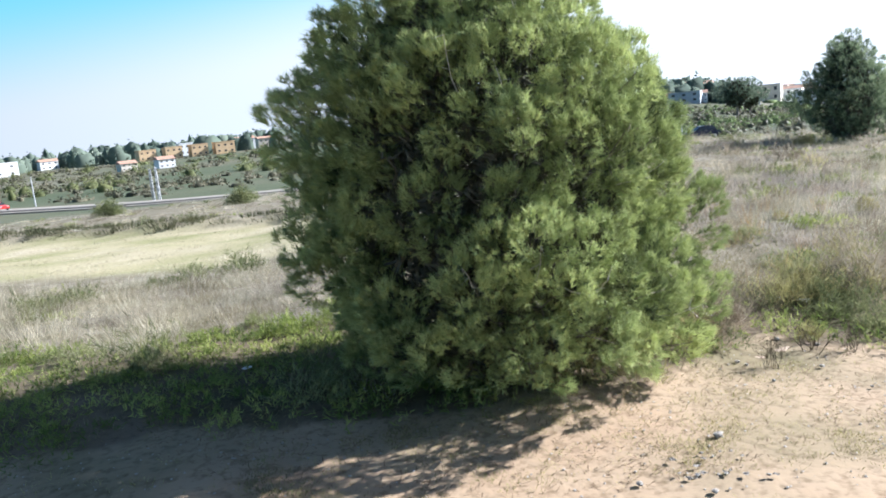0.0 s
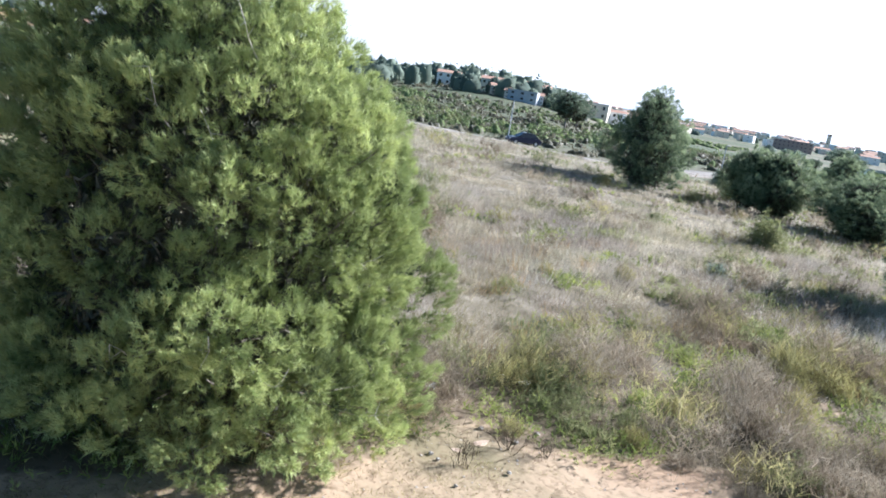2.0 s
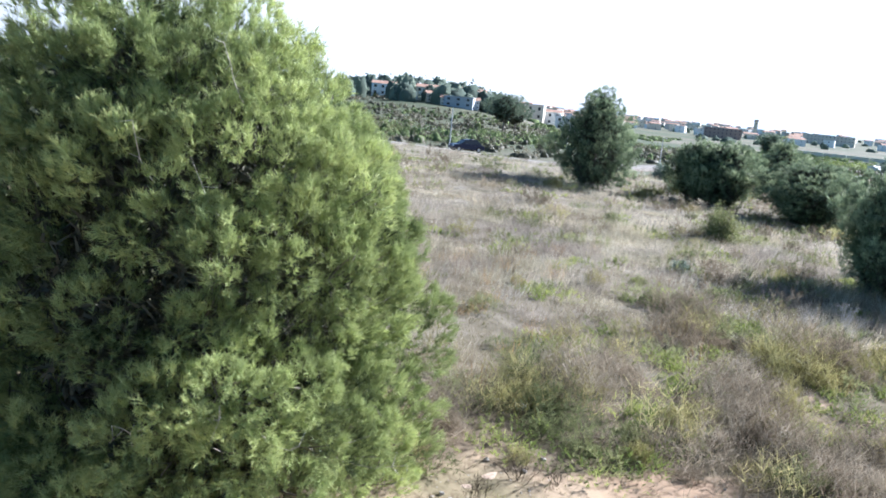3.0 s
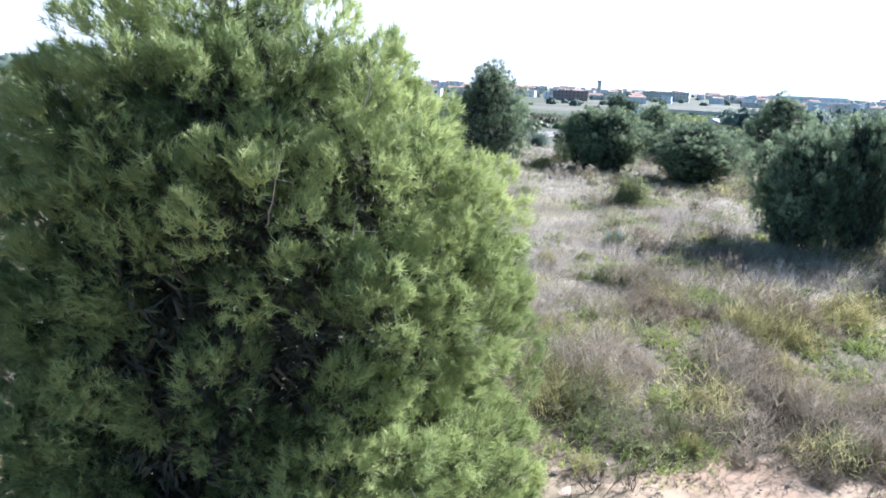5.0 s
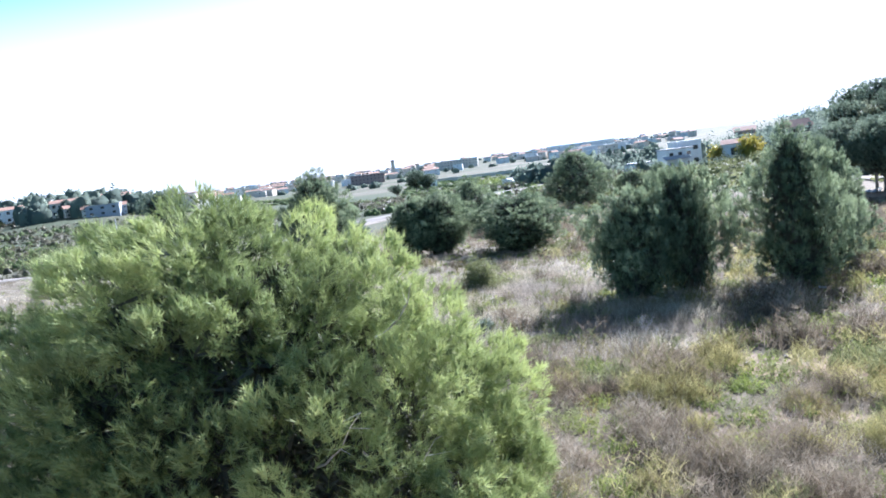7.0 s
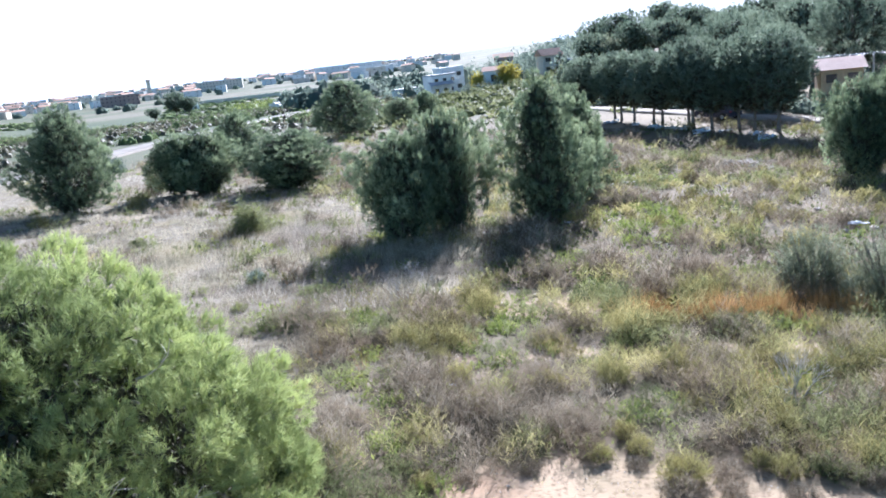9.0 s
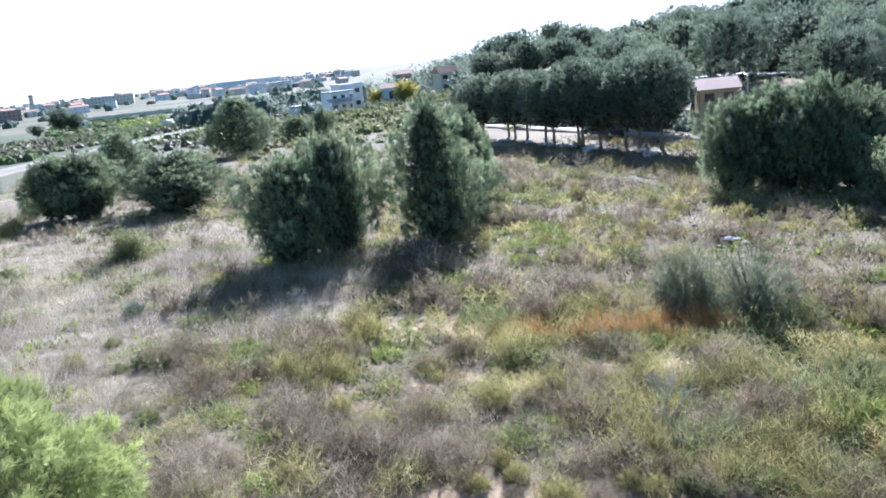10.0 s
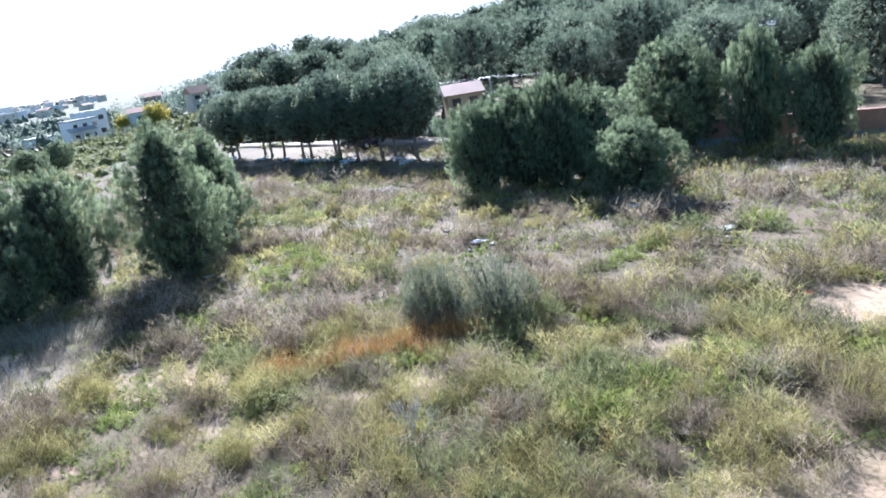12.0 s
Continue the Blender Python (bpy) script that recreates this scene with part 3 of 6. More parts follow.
def pine(label, group, seed, h, w, shape, plume, dense, count, length, width, shoot, mat, extra=(), limbs=10, trunk_r=None, low=0.03, inside=300, under=900, skin=0.66, lump=(0.25, 2.0, 0.12, 0.8), gap=1.15, rough=0.12, hollow=(), bulge=(), lean=0.0, category="pine tree", name="pine_tree"):
    """A pine: trunk, limbs, and a crown of needle shoots clumped on its boughs."""
    rng = np.random.default_rng(seed)
    root = thing(name, label, category, group)
    start, end, size = plume_ends(rng, h, w, shape, low, plume, gap, rough, hollow)
    if len(extra):
        ex = np.array(extra, float)
        start = np.concatenate([start, np.stack([0 * ex[:, 0], 0 * ex[:, 0], np.maximum(0.25, ex[:, 2] * 0.7)], 1)])
        end = np.concatenate([end, ex[:, :3]])
        size = np.concatenate([size, ex[:, 3]])
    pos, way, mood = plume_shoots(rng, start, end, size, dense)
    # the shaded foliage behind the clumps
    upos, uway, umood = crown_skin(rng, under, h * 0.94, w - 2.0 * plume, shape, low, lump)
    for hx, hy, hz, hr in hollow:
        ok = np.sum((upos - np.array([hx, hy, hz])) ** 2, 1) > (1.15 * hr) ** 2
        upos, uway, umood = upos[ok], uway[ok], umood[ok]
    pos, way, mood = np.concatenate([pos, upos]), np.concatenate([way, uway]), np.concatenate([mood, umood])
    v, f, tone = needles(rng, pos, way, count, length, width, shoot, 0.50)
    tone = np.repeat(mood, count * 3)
    # the crown's inside: dead twigs, widened to block light, dark as the shade there
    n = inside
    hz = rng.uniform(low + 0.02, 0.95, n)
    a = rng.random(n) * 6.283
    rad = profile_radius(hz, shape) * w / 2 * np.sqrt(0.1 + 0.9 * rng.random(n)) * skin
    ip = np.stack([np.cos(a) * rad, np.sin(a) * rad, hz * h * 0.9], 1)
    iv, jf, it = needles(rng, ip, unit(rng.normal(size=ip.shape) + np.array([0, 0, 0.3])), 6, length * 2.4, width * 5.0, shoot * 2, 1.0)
    # a crown that bulges on one side and falls back on another
    for q in (v, iv):
        ang = np.degrees(np.arctan2(q[:, 1], q[:, 0]))
        grow = 1 + sum((amount * np.exp(-((ang - mid + 180) % 360 - 180) ** 2 / (2 * wide ** 2)) for mid, amount, wide in bulge), np.zeros(len(q)))
        q[:, :2] *= grow[:, None]
        q[:, 0] += lean * np.clip(q[:, 2] / h - 0.5, 0, 1) * 2
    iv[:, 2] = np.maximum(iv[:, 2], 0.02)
    tagged(mesh_part("twig_filler", np_mesh("twig_filler", iv, jf, it, INNER), root, "dark dead-twig filler inside the crown that blocks light"), kind="stuff")
    v[:, 2] = np.maximum(v[:, 2], 0.02)
    mesh_part("trunk", trunk_mesh(rng, h, trunk_r or 0.028 * h), root)
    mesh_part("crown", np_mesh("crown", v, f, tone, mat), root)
    order = np.argsort(-np.linalg.norm(end - start, axis=1))
    if len(extra):
        order = np.concatenate([np.arange(len(end) - len(extra), len(end)), order[order < len(end) - len(extra)]])
    for i in order[:limbs]:
        mesh_part("branch", bough_mesh(rng, start[i], start[i] + (end[i] - start[i]) * 0.96, 0.0035 * h + 0.006), root)
    return root


def stand(ob, x, y, rz=0, s=1.0, sz=None, sink=0.0):
    ob.matrix_basis = Matrix.Translation((x, y, float(height(x, y)) - sink)) @ Matrix.Rotation(radians(rz), 4, "Z") @ Matrix.Diagonal((s, s, sz or s, 1))
    return ob


# the big pine beside the track: boughs that stand out of its dome, as end points from its foot and sizes of their clumps
STRAY = [(-0.55, -2.3, 1.45, 0.30), (-0.2, -2.2, 1.7, 0.34), (0.15, -2.45, 1.85, 0.28), (0.45, -2.15, 1.6, 0.36), (0.85, -2.1, 1.75, 0.27), (0.95, -2.05, 1.3, 0.36), (0.3, -2.35, 1.3, 0.32), (-0.3, -2.1, 1.05, 0.30), (0.7, -2.25, 0.85, 0.34), (1.35, -1.85, 1.05, 0.34), (1.25, -1.95, 0.55, 0.30), (1.8, -1.5, 0.8, 0.34),
         (2.2, -0.9, 0.55, 0.33), (2.35, -0.5, 0.75, 0.28), (1.75, -1.4, 1.3, 0.30), (0.1, -2.3, 0.6, 0.30), (-2.25, -0.5, 1.7, 0.30), (-2.1, -0.8, 1.4, 0.28), (2.0, -1.2, 0.35, 0.28)]
big = pine("large bushy green pine with branches down to the ground", "", 11, 5.22, 4.68, BIG_DOME, 0.38, 235, 17, 0.080, 0.0068, 0.085, NEEDLE, STRAY, limbs=60, trunk_r=0.11, low=0.03, inside=6000, under=9000, skin=0.76, lump=(0.14, 1.3, 0.09, 0.42), gap=1.22, rough=0.10, hollow=((0.75, -2.0, 2.25, 0.26), (0.3, -2.15, 2.15, 0.24), (1.35, -1.65, 2.1, 0.22), (-0.6, -2.05, 2.6, 0.45), (-1.25, -1.8, 2.75, 0.5), (-1.3, -1.75, 1.75, 0.55), (-1.0, -1.95, 1.2, 0.4), (-1.9, -1.0, 0.7, 0.4)), bulge=((-36, -0.09, 16), (175, 0.03, 20)), lean=-0.38)
for a, c in (((-0.3, -1.5, 1.3), (-0.6, -2.7, 1.72)), ((0.0, -1.5, 1.4), (0.15, -2.75, 1.85)), ((-0.4, -1.4, 3.3), (-0.55, -2.2, 3.85)), ((0.2, -1.4, 3.0), (-0.1, -2.3, 3.55)), ((1.0, -1.0, 2.2), (1.55, -1.75, 2.4)), ((0.3, -1.3, 4.0), (0.1, -2.05, 4.45)), ((1.2, -1.4, 0.8), (1.8, -2.1, 0.98)), ((0.5, -1.6, 1.2), (0.75, -2.6, 1.42))):
    mesh_part("dead_branch", bough_mesh(np.random.default_rng(int(100 * c[0] + 300)), a, c, 0.010, 5, PALE_BARK), big, "pale bare dead branch")
stand(big, 1.1, 9.3)

# field pines: a few kinds, each placed, turned and sized
FIELD = "pines in the field"
kinds = dict(
    cone=pine("dark green bushy pine in the dry field", FIELD, 21, 6.0, 4.6, CONE, 0.42, 88, 9, 0.15, 0.017, 0.16, NEEDLE_FAR, limbs=8, inside=900, under=1300, lump=(0.2, 1.9, 0.1, 0.75), gap=1.5, rough=0.36),
    ball=pine("round dark green pine in the dry field", FIELD, 22, 4.6, 4.4, BLUNT, 0.42, 88, 9, 0.15, 0.017, 0.16, NEEDLE_FAR, limbs=8, inside=900, under=1300, lump=(0.2, 1.9, 0.1, 0.75), gap=1.5, rough=0.36),
    lobed=pine("broad dark green pine with overhanging boughs in the field", FIELD, 27, 4.6, 4.6, ROUND, 0.42, 88, 9, 0.15, 0.017, 0.16, NEEDLE_FAR, limbs=8, inside=900, under=1300, lump=(0.2, 1.9, 0.1, 0.75), gap=1.5, rough=0.36),
    tall=pine("tall dark pine with open limbs in the field", FIELD, 23, 6.0, 4.4, CONE, 0.42, 88, 9, 0.15, 0.017, 0.16, NEEDLE_FAR, limbs=12, inside=900, under=1300, lump=(0.2, 1.9, 0.1, 0.75), gap=1.5, rough=0.36),
    far_ball=pine("round dark green pine at the field's far edge", FIELD, 24, 4.6, 4.4, BLUNT, 0.46, 50, 8, 0.17, 0.026, 0.18, NEEDLE_FAR, limbs=5, inside=260, under=600, gap=1.45, rough=0.26),
    far_cone=pine("dark green pine at the field's far edge", FIELD, 25, 6.0, 4.6, CONE, 0.46, 50, 8, 0.17, 0.026, 0.18, NEEDLE_FAR, limbs=5, inside=260, under=600, gap=1.45, rough=0.26),
)
SIZES = {"lobed": (4.6, 4.6), "cone": (6.0, 4.6), "ball": (4.6, 4.4), "tall": (6.0, 4.4), "far_ball": (4.6, 4.4), "far_cone": (6.0, 4.6)}
first = set()
PLACES = [("cone", 23.8, 42.6, 6.0, 4.6), ("far_ball", 30.0, 41.4, 3.7, 3.6), ("ball", 31.0, 40.2, 3.9, 4.3), ("far_cone", 45.0, 51.5, 4.9, 4.6), ("ball", 33.8, 36.0, 4.2, 6.0), ("far_cone", 73.3, 62.3, 8.6, 8.2),
          ("lobed", 22.8, 20.4, 4.25, 3.5), ("lobed", 24.7, 19.5, 5.3, 4.2), ("tall", 27.8, 16.6, 6.2, 3.6), ("tall", 34.7, 18.0, 5.2, 4.4), ("far_ball", 86.0, 63.0, 4.4, 5.6), ("far_ball", 97.0, 66.0, 5.0, 5.0),
          ("lobed", 42.6, 6.0, 5.5, 4.6), ("ball", 43.4, 3.8, 6.6, 5.6), ("lobed", 42.2, 2.0, 6.5, 5.0), ("ball", 44.4, 0.2, 6.0, 5.6), ("lobed", 36.9, -1.6, 4.1, 5.0), ("ball", 53.6, -6.2, 8.6, 7.4), ("far_cone", 57.4, -8.2, 7.8, 2.7),
          ("lobed", 49.3, -10.2, 8.2, 4.7), ("lobed", 46.8, -13.0, 6.5, 4.9), ("tall", 44.0, -19.5, 9.5, 6.5)]
for j, (k, x, y, h, w) in enumerate(PLACES):
    base = kinds[k]
    bh, bw = SIZES[k]
    m = Matrix.Translation((x, y, float(height(x, y)))) @ Matrix.Rotation(j * 1.9, 4, "Z") @ Matrix.Diagonal((0.95 * w / bw, 0.95 * w / bw, h / bh, 1))
    if k in first:
        copy_thing(base, m)
    else:
        first.add(k)
        base.matrix_basis = m


# ---- wooded slope: a row along the lane and the wood above it ----
WOOD = "pines of the wood"
row_kind = pine("pine with a bare trunk in the row along the lane", "pines along the lane", 31, 7.0, 4.9, ROW_CROWN, 0.55, 28, 6, 0.21, 0.048, 0.2, NEEDLE_WOOD, limbs=8, low=0.24, inside=120, trunk_r=0.13, under=350, lump=(0.3, 2.6, 0.16, 1.0), gap=1.4, rough=0.24)
wood_kinds = [pine("dark green pine of the wooded slope", WOOD, 32 + i, 9.0, 8.0, sh, pl, de, co, ln, wd, 0.35, NEEDLE_WOOD, limbs=3, low=lo, inside=120, under=un, lump=(0.4, 4.4, 0.2, 1.8), gap=1.4, rough=0.22)
              for i, (sh, lo, pl, de, co, ln, wd, un) in enumerate(((UMBRELLA, 0.3, 1.0, 5.6, 5, 0.40, 0.112, 160), (DOME, 0.15, 1.0, 5.6, 5, 0.40, 0.112, 160), (UMBRELLA, 0.3, 1.0, 5.6, 5, 0.40, 0.112, 160),
                                                                    (UMBRELLA, 0.25, 0.85, 10.5, 6, 0.29, 0.064, 260), (DOME, 0.12, 0.85, 10.5, 6, 0.29, 0.064, 260)))]
rng = np.random.default_rng(5)
for i in range(13):
    t = i / 12
    x, y = 63.5 + 12.5 * t + rng.normal(0, 0.5), 13.5 + 20.0 * t + rng.normal(0, 0.4)
    s = rng.uniform(0.74, 0.98) + (0.30, 0.18)[i] if i < 2 else rng.uniform(0.74, 0.98)
    m = Matrix.Translation((x, y, float(height(x, y)))) @ Matrix.Rotation(rng.random() * 6, 4, "Z") @ Matrix.Diagonal((s, s, s * (0.95 + 0.12 * rng.random()), 1))
    if i == 0:
        row_kind.matrix_basis = m
    else:
        copy_thing(row_kind, m)
placed, used = [], set()
while len(placed) < 120:
    az, r = rng.uniform(60, 128), 78 + 110 * rng.random() ** 1.2
    x, y = r * math.sin(radians(az)), r * math.cos(radians(az))
    if x < 60 or (82 < az < 88 and r < 100) or (az < 76 and r < 140) or (az < 68 and r < 230) or (x - 66) < 0.62 * (y - 14) + 6 and y > 8:
        continue
    if any((x - a) ** 2 + (y - b) ** 2 < (4.8 + 0.012 * r) ** 2 for a, b in placed):
        continue
    placed.append((x, y))
    k = len(placed) % 3 if r > 108 else 3 + len(placed) % 2
    s = rng.uniform(0.8, 1.0) * (1.2 if az > 80 else 1.0)
    m = Matrix.Translation((x, y, float(height(x, y)))) @ Matrix.Rotation(rng.random() * 6, 4, "Z") @ Matrix.Diagonal((s, s, s * rng.uniform(0.9, 1.15), 1))
    if k in used:
        copy_thing(wood_kinds[k], m)
    else:
        used.add(k)
        wood_kinds[k].matrix_basis = m

# umbrella pines that stand alone on the plain
for az, r, s in ((22.2, 250, 1.25), (23.0, 262, 0.95), (40.1, 440, 1.4), (40.9, 436, 1.1), (38.6, 400, 0.7)):
    x, y = r * math.sin(radians(az)), r * math.cos(radians(az))
    copy_thing(wood_kinds[0], Matrix.Translation((x, y, float(height(x, y)))) @ Matrix.Rotation(az, 4, "Z") @ Matrix.Diagonal((s, s, s, 1)))


# ---- ground cover ----
def blades(rng, x, y, count, tall, wide, lean, spread):
    """Tufts of thin blades at x, y. Returns vertices, triangles and tones."""
    n = len(x)
    z = height(x, y) - 0.02
    a = rng.random((n, count)) * 2 * np.pi
    rr = np.sqrt(rng.random((n, count))) * spread[:, None]
    bx, by = x[:, None] + np.cos(a) * rr, y[:, None] + np.sin(a) * rr
    h = tall[:, None] * (0.5 + 0.7 * rng.random((n, count)))
    wind = rng.normal(0, 0.5, (n, 1))
    la = a + rng.normal(0, 0.5, (n, count)) + 0.4 * wind
    out = rr / (spread[:, None] + 1e-6)
    h = h * (1.12 - 0.45 * out)
    ln = lean * h * (0.15 + 1.0 * out * (0.6 + 0.6 * rng.random((n, count))))
    base = np.stack([bx, by, np.broadcast_to(z[:, None], bx.shape)], -1)
    tip = base + np.stack([np.cos(la) * ln, np.sin(la) * ln, h], -1)
    t = rng.random((n, count)) * np.pi
    w = np.stack([np.cos(t), np.sin(t), 0 * t], -1) * (wide if np.isscalar(wide) else wide[:, None, None]) / 2
    V = np.stack([base - w, base + w, tip], 2).reshape(-1, 3)
    tone = np.clip(np.repeat(rng.normal(0.5, 0.26, n) + 0.26 * wave(x, y, 2.4, 8), count) + rng.normal(0, 0.12, n * count), 0, 1)
    return V, np.arange(len(V)).reshape(-1, 3), np.repeat(tone, 3)


def scatter(rng, n, x0, x1, y0, y1, accept):
    x, y = rng.uniform(x0, x1, n), rng.uniform(y0, y1, n)
    ok = rng.random(n) < accept(x, y)
    return x[ok], y[ok]


def cover(name, label, category, seed, areas, accept, count, tall, wide, lean, spread, mat):
    rng = np.random.default_rng(seed)
    V, F, T, o = [], [], [], 0
    for (n, x0, x1, y0, y1, k) in areas:
        x, y = scatter(rng, n, x0, x1, y0, y1, accept)
        t = tall * (0.6 + 0.8 * rng.random(len(x))) * (1 + 0.25 * wave(x, y, 5, seed))
        v, f, to = blades(rng, x, y, count, t, wide * k, lean, spread * (0.6 + 0.8 * rng.random(len(x))) * (0.6 + 0.4 * k))
        V.append(v)
        F.append(f + o)
        T.append(to)
        o += len(v)
    me = np_mesh(name, np.concatenate(V), np.concatenate(F), np.concatenate(T), mat)
    return tagged(new(name, me), label, category, kind="stuff")


def wild(x, y):
    """Where plants grow: off the bare track and off the mown field."""
    return (1 - bare(x, y)) * (1 - mown(x, y))


def rust_strip(x, y):
    """The strip of rust-coloured grass before the olive bushes."""
    return smooth(0.95, 0.35, np.abs((x - 17.75) + 0.47 * (y - 6.4) + 0.35 * wave(x, y, 2, 3))) * smooth(3.4, 4.1, y) * smooth(10, 8.8, y)


SPECIES = dict(
    dry_grass=("pale straw-coloured dry grass in tufts", "grass", 72, 0.30, 0.0062, 0.95, 0.34, STRAW),
    broom_weeds=("olive-green and brown weeds standing knee-high", "weeds", 66, 0.46, 0.0100, 0.80, 0.75, WEED),
    low_shrubs=("low olive-green shrubs in the field", "shrubs", 64, 0.38, 0.0135, 0.45, 0.75, SCRUB),
    twiggy_weeds=("grey-brown twiggy dead weeds", "weeds", 66, 0.48, 0.0088, 0.75, 0.80, TWIGS),
    green_herbs=("low bright green grass and herbs in patches", "herbs", 34, 0.15, 0.016, 0.4, 0.75, GRASS),
    wispy_grass=("pale pinkish wispy dry grass", "grass", 84, 0.31, 0.0050, 0.85, 0.38, WISP),
)


def domes(rng, x, y, shoots, tall, size, wide, upright, k, long=0.15):
    """Low plants as lumpy domes of fine sprays. Returns vertices, triangles and tones."""
    n = len(x)
    d = unit(rng.normal(size=(n, shoots, 3)))
    d[..., 2] = np.abs(d[..., 2])
    ph = rng.random((n, 1, 1)) * 6
    lump = 0.85 + 0.2 * np.sin(3 * np.arctan2(d[..., 1:2], d[..., :1]) + ph) + 0.12 * np.sin(7 * d[..., :1] + 2 * ph)
    p = d * (0.45 + 0.55 * rng.random((n, shoots, 1)) ** 0.5) * lump * np.stack([size / 2, size / 2, tall * 0.85], 1)[:, None]
    p += np.stack([x, y, height(x, y)], 1)[:, None]
    way = unit(d * (1 - upright) + np.array([0, 0, upright]) + rng.normal(0, 0.22, d.shape))
    ln = np.repeat((0.055 + long * tall) * k ** 0.25, shoots)
    v, f, _ = needles(rng, p.reshape(-1, 3), way.reshape(-1, 3), 5, ln, np.repeat(wide * k ** 0.8, shoots), ln * 1.3, 0.6)
    tone = np.repeat(np.clip(np.repeat(rng.normal(0.52, 0.30, n), shoots) + rng.normal(0, 0.14, n * shoots), 0, 1), 15)
    v[:, 2] = np.maximum(v[:, 2], height(v[:, 0], v[:, 1]) + 0.004)
    return v, f, tone


def vegetation():
    """Plants over the field: each spot takes the kind that suits it best, so that kinds stand in drifts."""
    rng = np.random.default_rng(40)
    xs, ys = [], []
    for n, x0, x1, y0, y1 in ((3500, 3, 22, -6, 14), (1700, -14, 3, 7.4, 21), (2600, 3, 26, 14, 30), (2300, 2, 50, 24, 50), (4200, 20, 54, -20, 24), (900, 20, 80, 46, 84), (900, -50, 20, 44, 92), (800, 50, 68, -12, 46)):
        x, y = scatter(rng, n, x0, x1, y0, y1, lambda x, y: wild(x, y) * (1 - 0.9 * rust_strip(x, y)))
        xs.append(x), ys.append(y)
    x, y = np.concatenate(xs), np.concatenate(ys)
    # gaps of open ground between the plants
    ok = rng.random(len(x)) < np.clip(1.0 + 0.9 * wave(x, y, 2.1, 31), 0.12, 1)
    x, y = x[ok], y[ok]
    n = len(x)
    field = smooth(11, 14.5, y - 2.6 * smooth(6, 9.5, x) + wave(x, y, 5, 3)) * smooth(24, 14, x - 0.45 * y)
    left = smooth(2, -1, x)
    right = smooth(16, 24, x) * (1 - field)
    base = np.ones(n)
    weight = np.stack([
        0.20 * base + 1.5 * field + left * smooth(11.5, 14, y) * 2.0,
        1.0 * base * (1 - 0.8 * field) * (1 - left) + 0.05,
        0.75 * base * (1 - 0.35 * field) + 0.25 * left + 0.35 * right,
        0.85 * base * (1 - 0.5 * field) * (1 - 0.8 * left) + 0.55 * right,
        1.0 * base * (1 - 0.35 * field) + 0.35 * right + 2.2 * left * smooth(14.5, 11.5, y),
        0.45 * base + 0.9 * field + 0.20 * right])
    score = np.log(weight + 1e-3) + np.stack([1.5 * wave(x, y, 2.6, 11 + 5 * i) + 0.8 * wave(x, y, 9.0, 3 + 7 * i) + rng.normal(0, 0.35, n) for i in range(6)])
    kind = np.argmax(score, 0)
    k = np.clip(np.hypot(x, y - 3) / 13.0, 0.75, 3.0)
    for i, (name, (label, cat, count, tall, wide, lean, spread, mat)) in enumerate(SPECIES.items()):
        q = kind == i
        m = int(q.sum())
        size = np.clip(np.exp(rng.normal(0.0, 0.55 if i in (0, 5) else 0.42, m)), 0.35, 2.3)
        tl = tall * size * (1 + 0.2 * wave(x[q], y[q], 5, i))
        if i in (0, 5):
            v, f, t = blades(rng, x[q], y[q], count, tl, wide * k[q], lean, spread * size * (0.7 + 0.3 * k[q]))
        else:
            near, V, F, T, o = k[q] < 1.5, [], [], [], 0
            for sel, share, wider in ((near, 0.9, 1.0), (~near, 0.4, 1.45)):
                kk = k[q][sel]
                v, f, t = domes(rng, x[q][sel], y[q][sel], int(count * share), tl[sel], (spread * size)[sel] * (0.8 + 0.25 * kk), wide * wider, lean, kk, 0.26 if i in (1, 3) else 0.15)
                V.append(v), F.append(f + o), T.append(t)
                o += len(v)
            v, f, t = np.concatenate(V), np.concatenate(F), np.concatenate(T)
        tagged(new(name, np_mesh(name, v, f, t, mat)), label, cat, kind="stuff")


vegetation()
cover("turf", "low dry grass and weeds between the taller plants", "grass", 49,
      [(9500, 3, 22, -6, 14, 0.8), (4500, 3, 26, 14, 30, 1.2), (5500, 20, 54, -20, 24, 1.8), (2500, -14, 3, 8, 21, 0.9), (1200, 46, 68, -12, 46, 2.4)], wild, 8, 0.11, 0.012, 1.3, 0.24, TURF)
cover("track_grass", "sparse short grass at the track's edge", "grass", 47,
      [(1700, -5, 9.5, 5.2, 9.8, 0.5), (3600, -2.0, 4.6, 6.0, 8.8, 0.5)], lambda x, y: 0.15 + 0.85 * np.clip(wave(x, y, 1.4, 4), 0, 1), 14, 0.05, 0.010, 1.2, 0.15, WEED)
cover("rusty_grass", "strip of rust-coloured dry grass", "grass", 45,
      [(2200, 15, 20.5, 3, 11, 0.7), (70, 5, 16, 12, 24, 0.6), (60, 10, 20, 0, 6, 0.6)],
      lambda x, y: np.where((y > 11) | (x < 14.9) | (y < 3), 0.5, 0) * wild(x, y) + rust_strip(x, y) * np.clip(0.6 + wave(x, y, 1.4, 6), 0.1, 1), 44, 0.58, 0.009, 0.5, 0.24, RUST)
cover("stubble", "short pale stubble of the mown field", "grass", 46,
      [(9000, -45, 2, 21, 58, 2.4)], lambda x, y: mown(x, y) * np.clip(0.5 + 0.5 * wave(x, y, 6, 2), 0.1, 1), 8, 0.07, 0.012, 1.0, 0.3, STRAW)


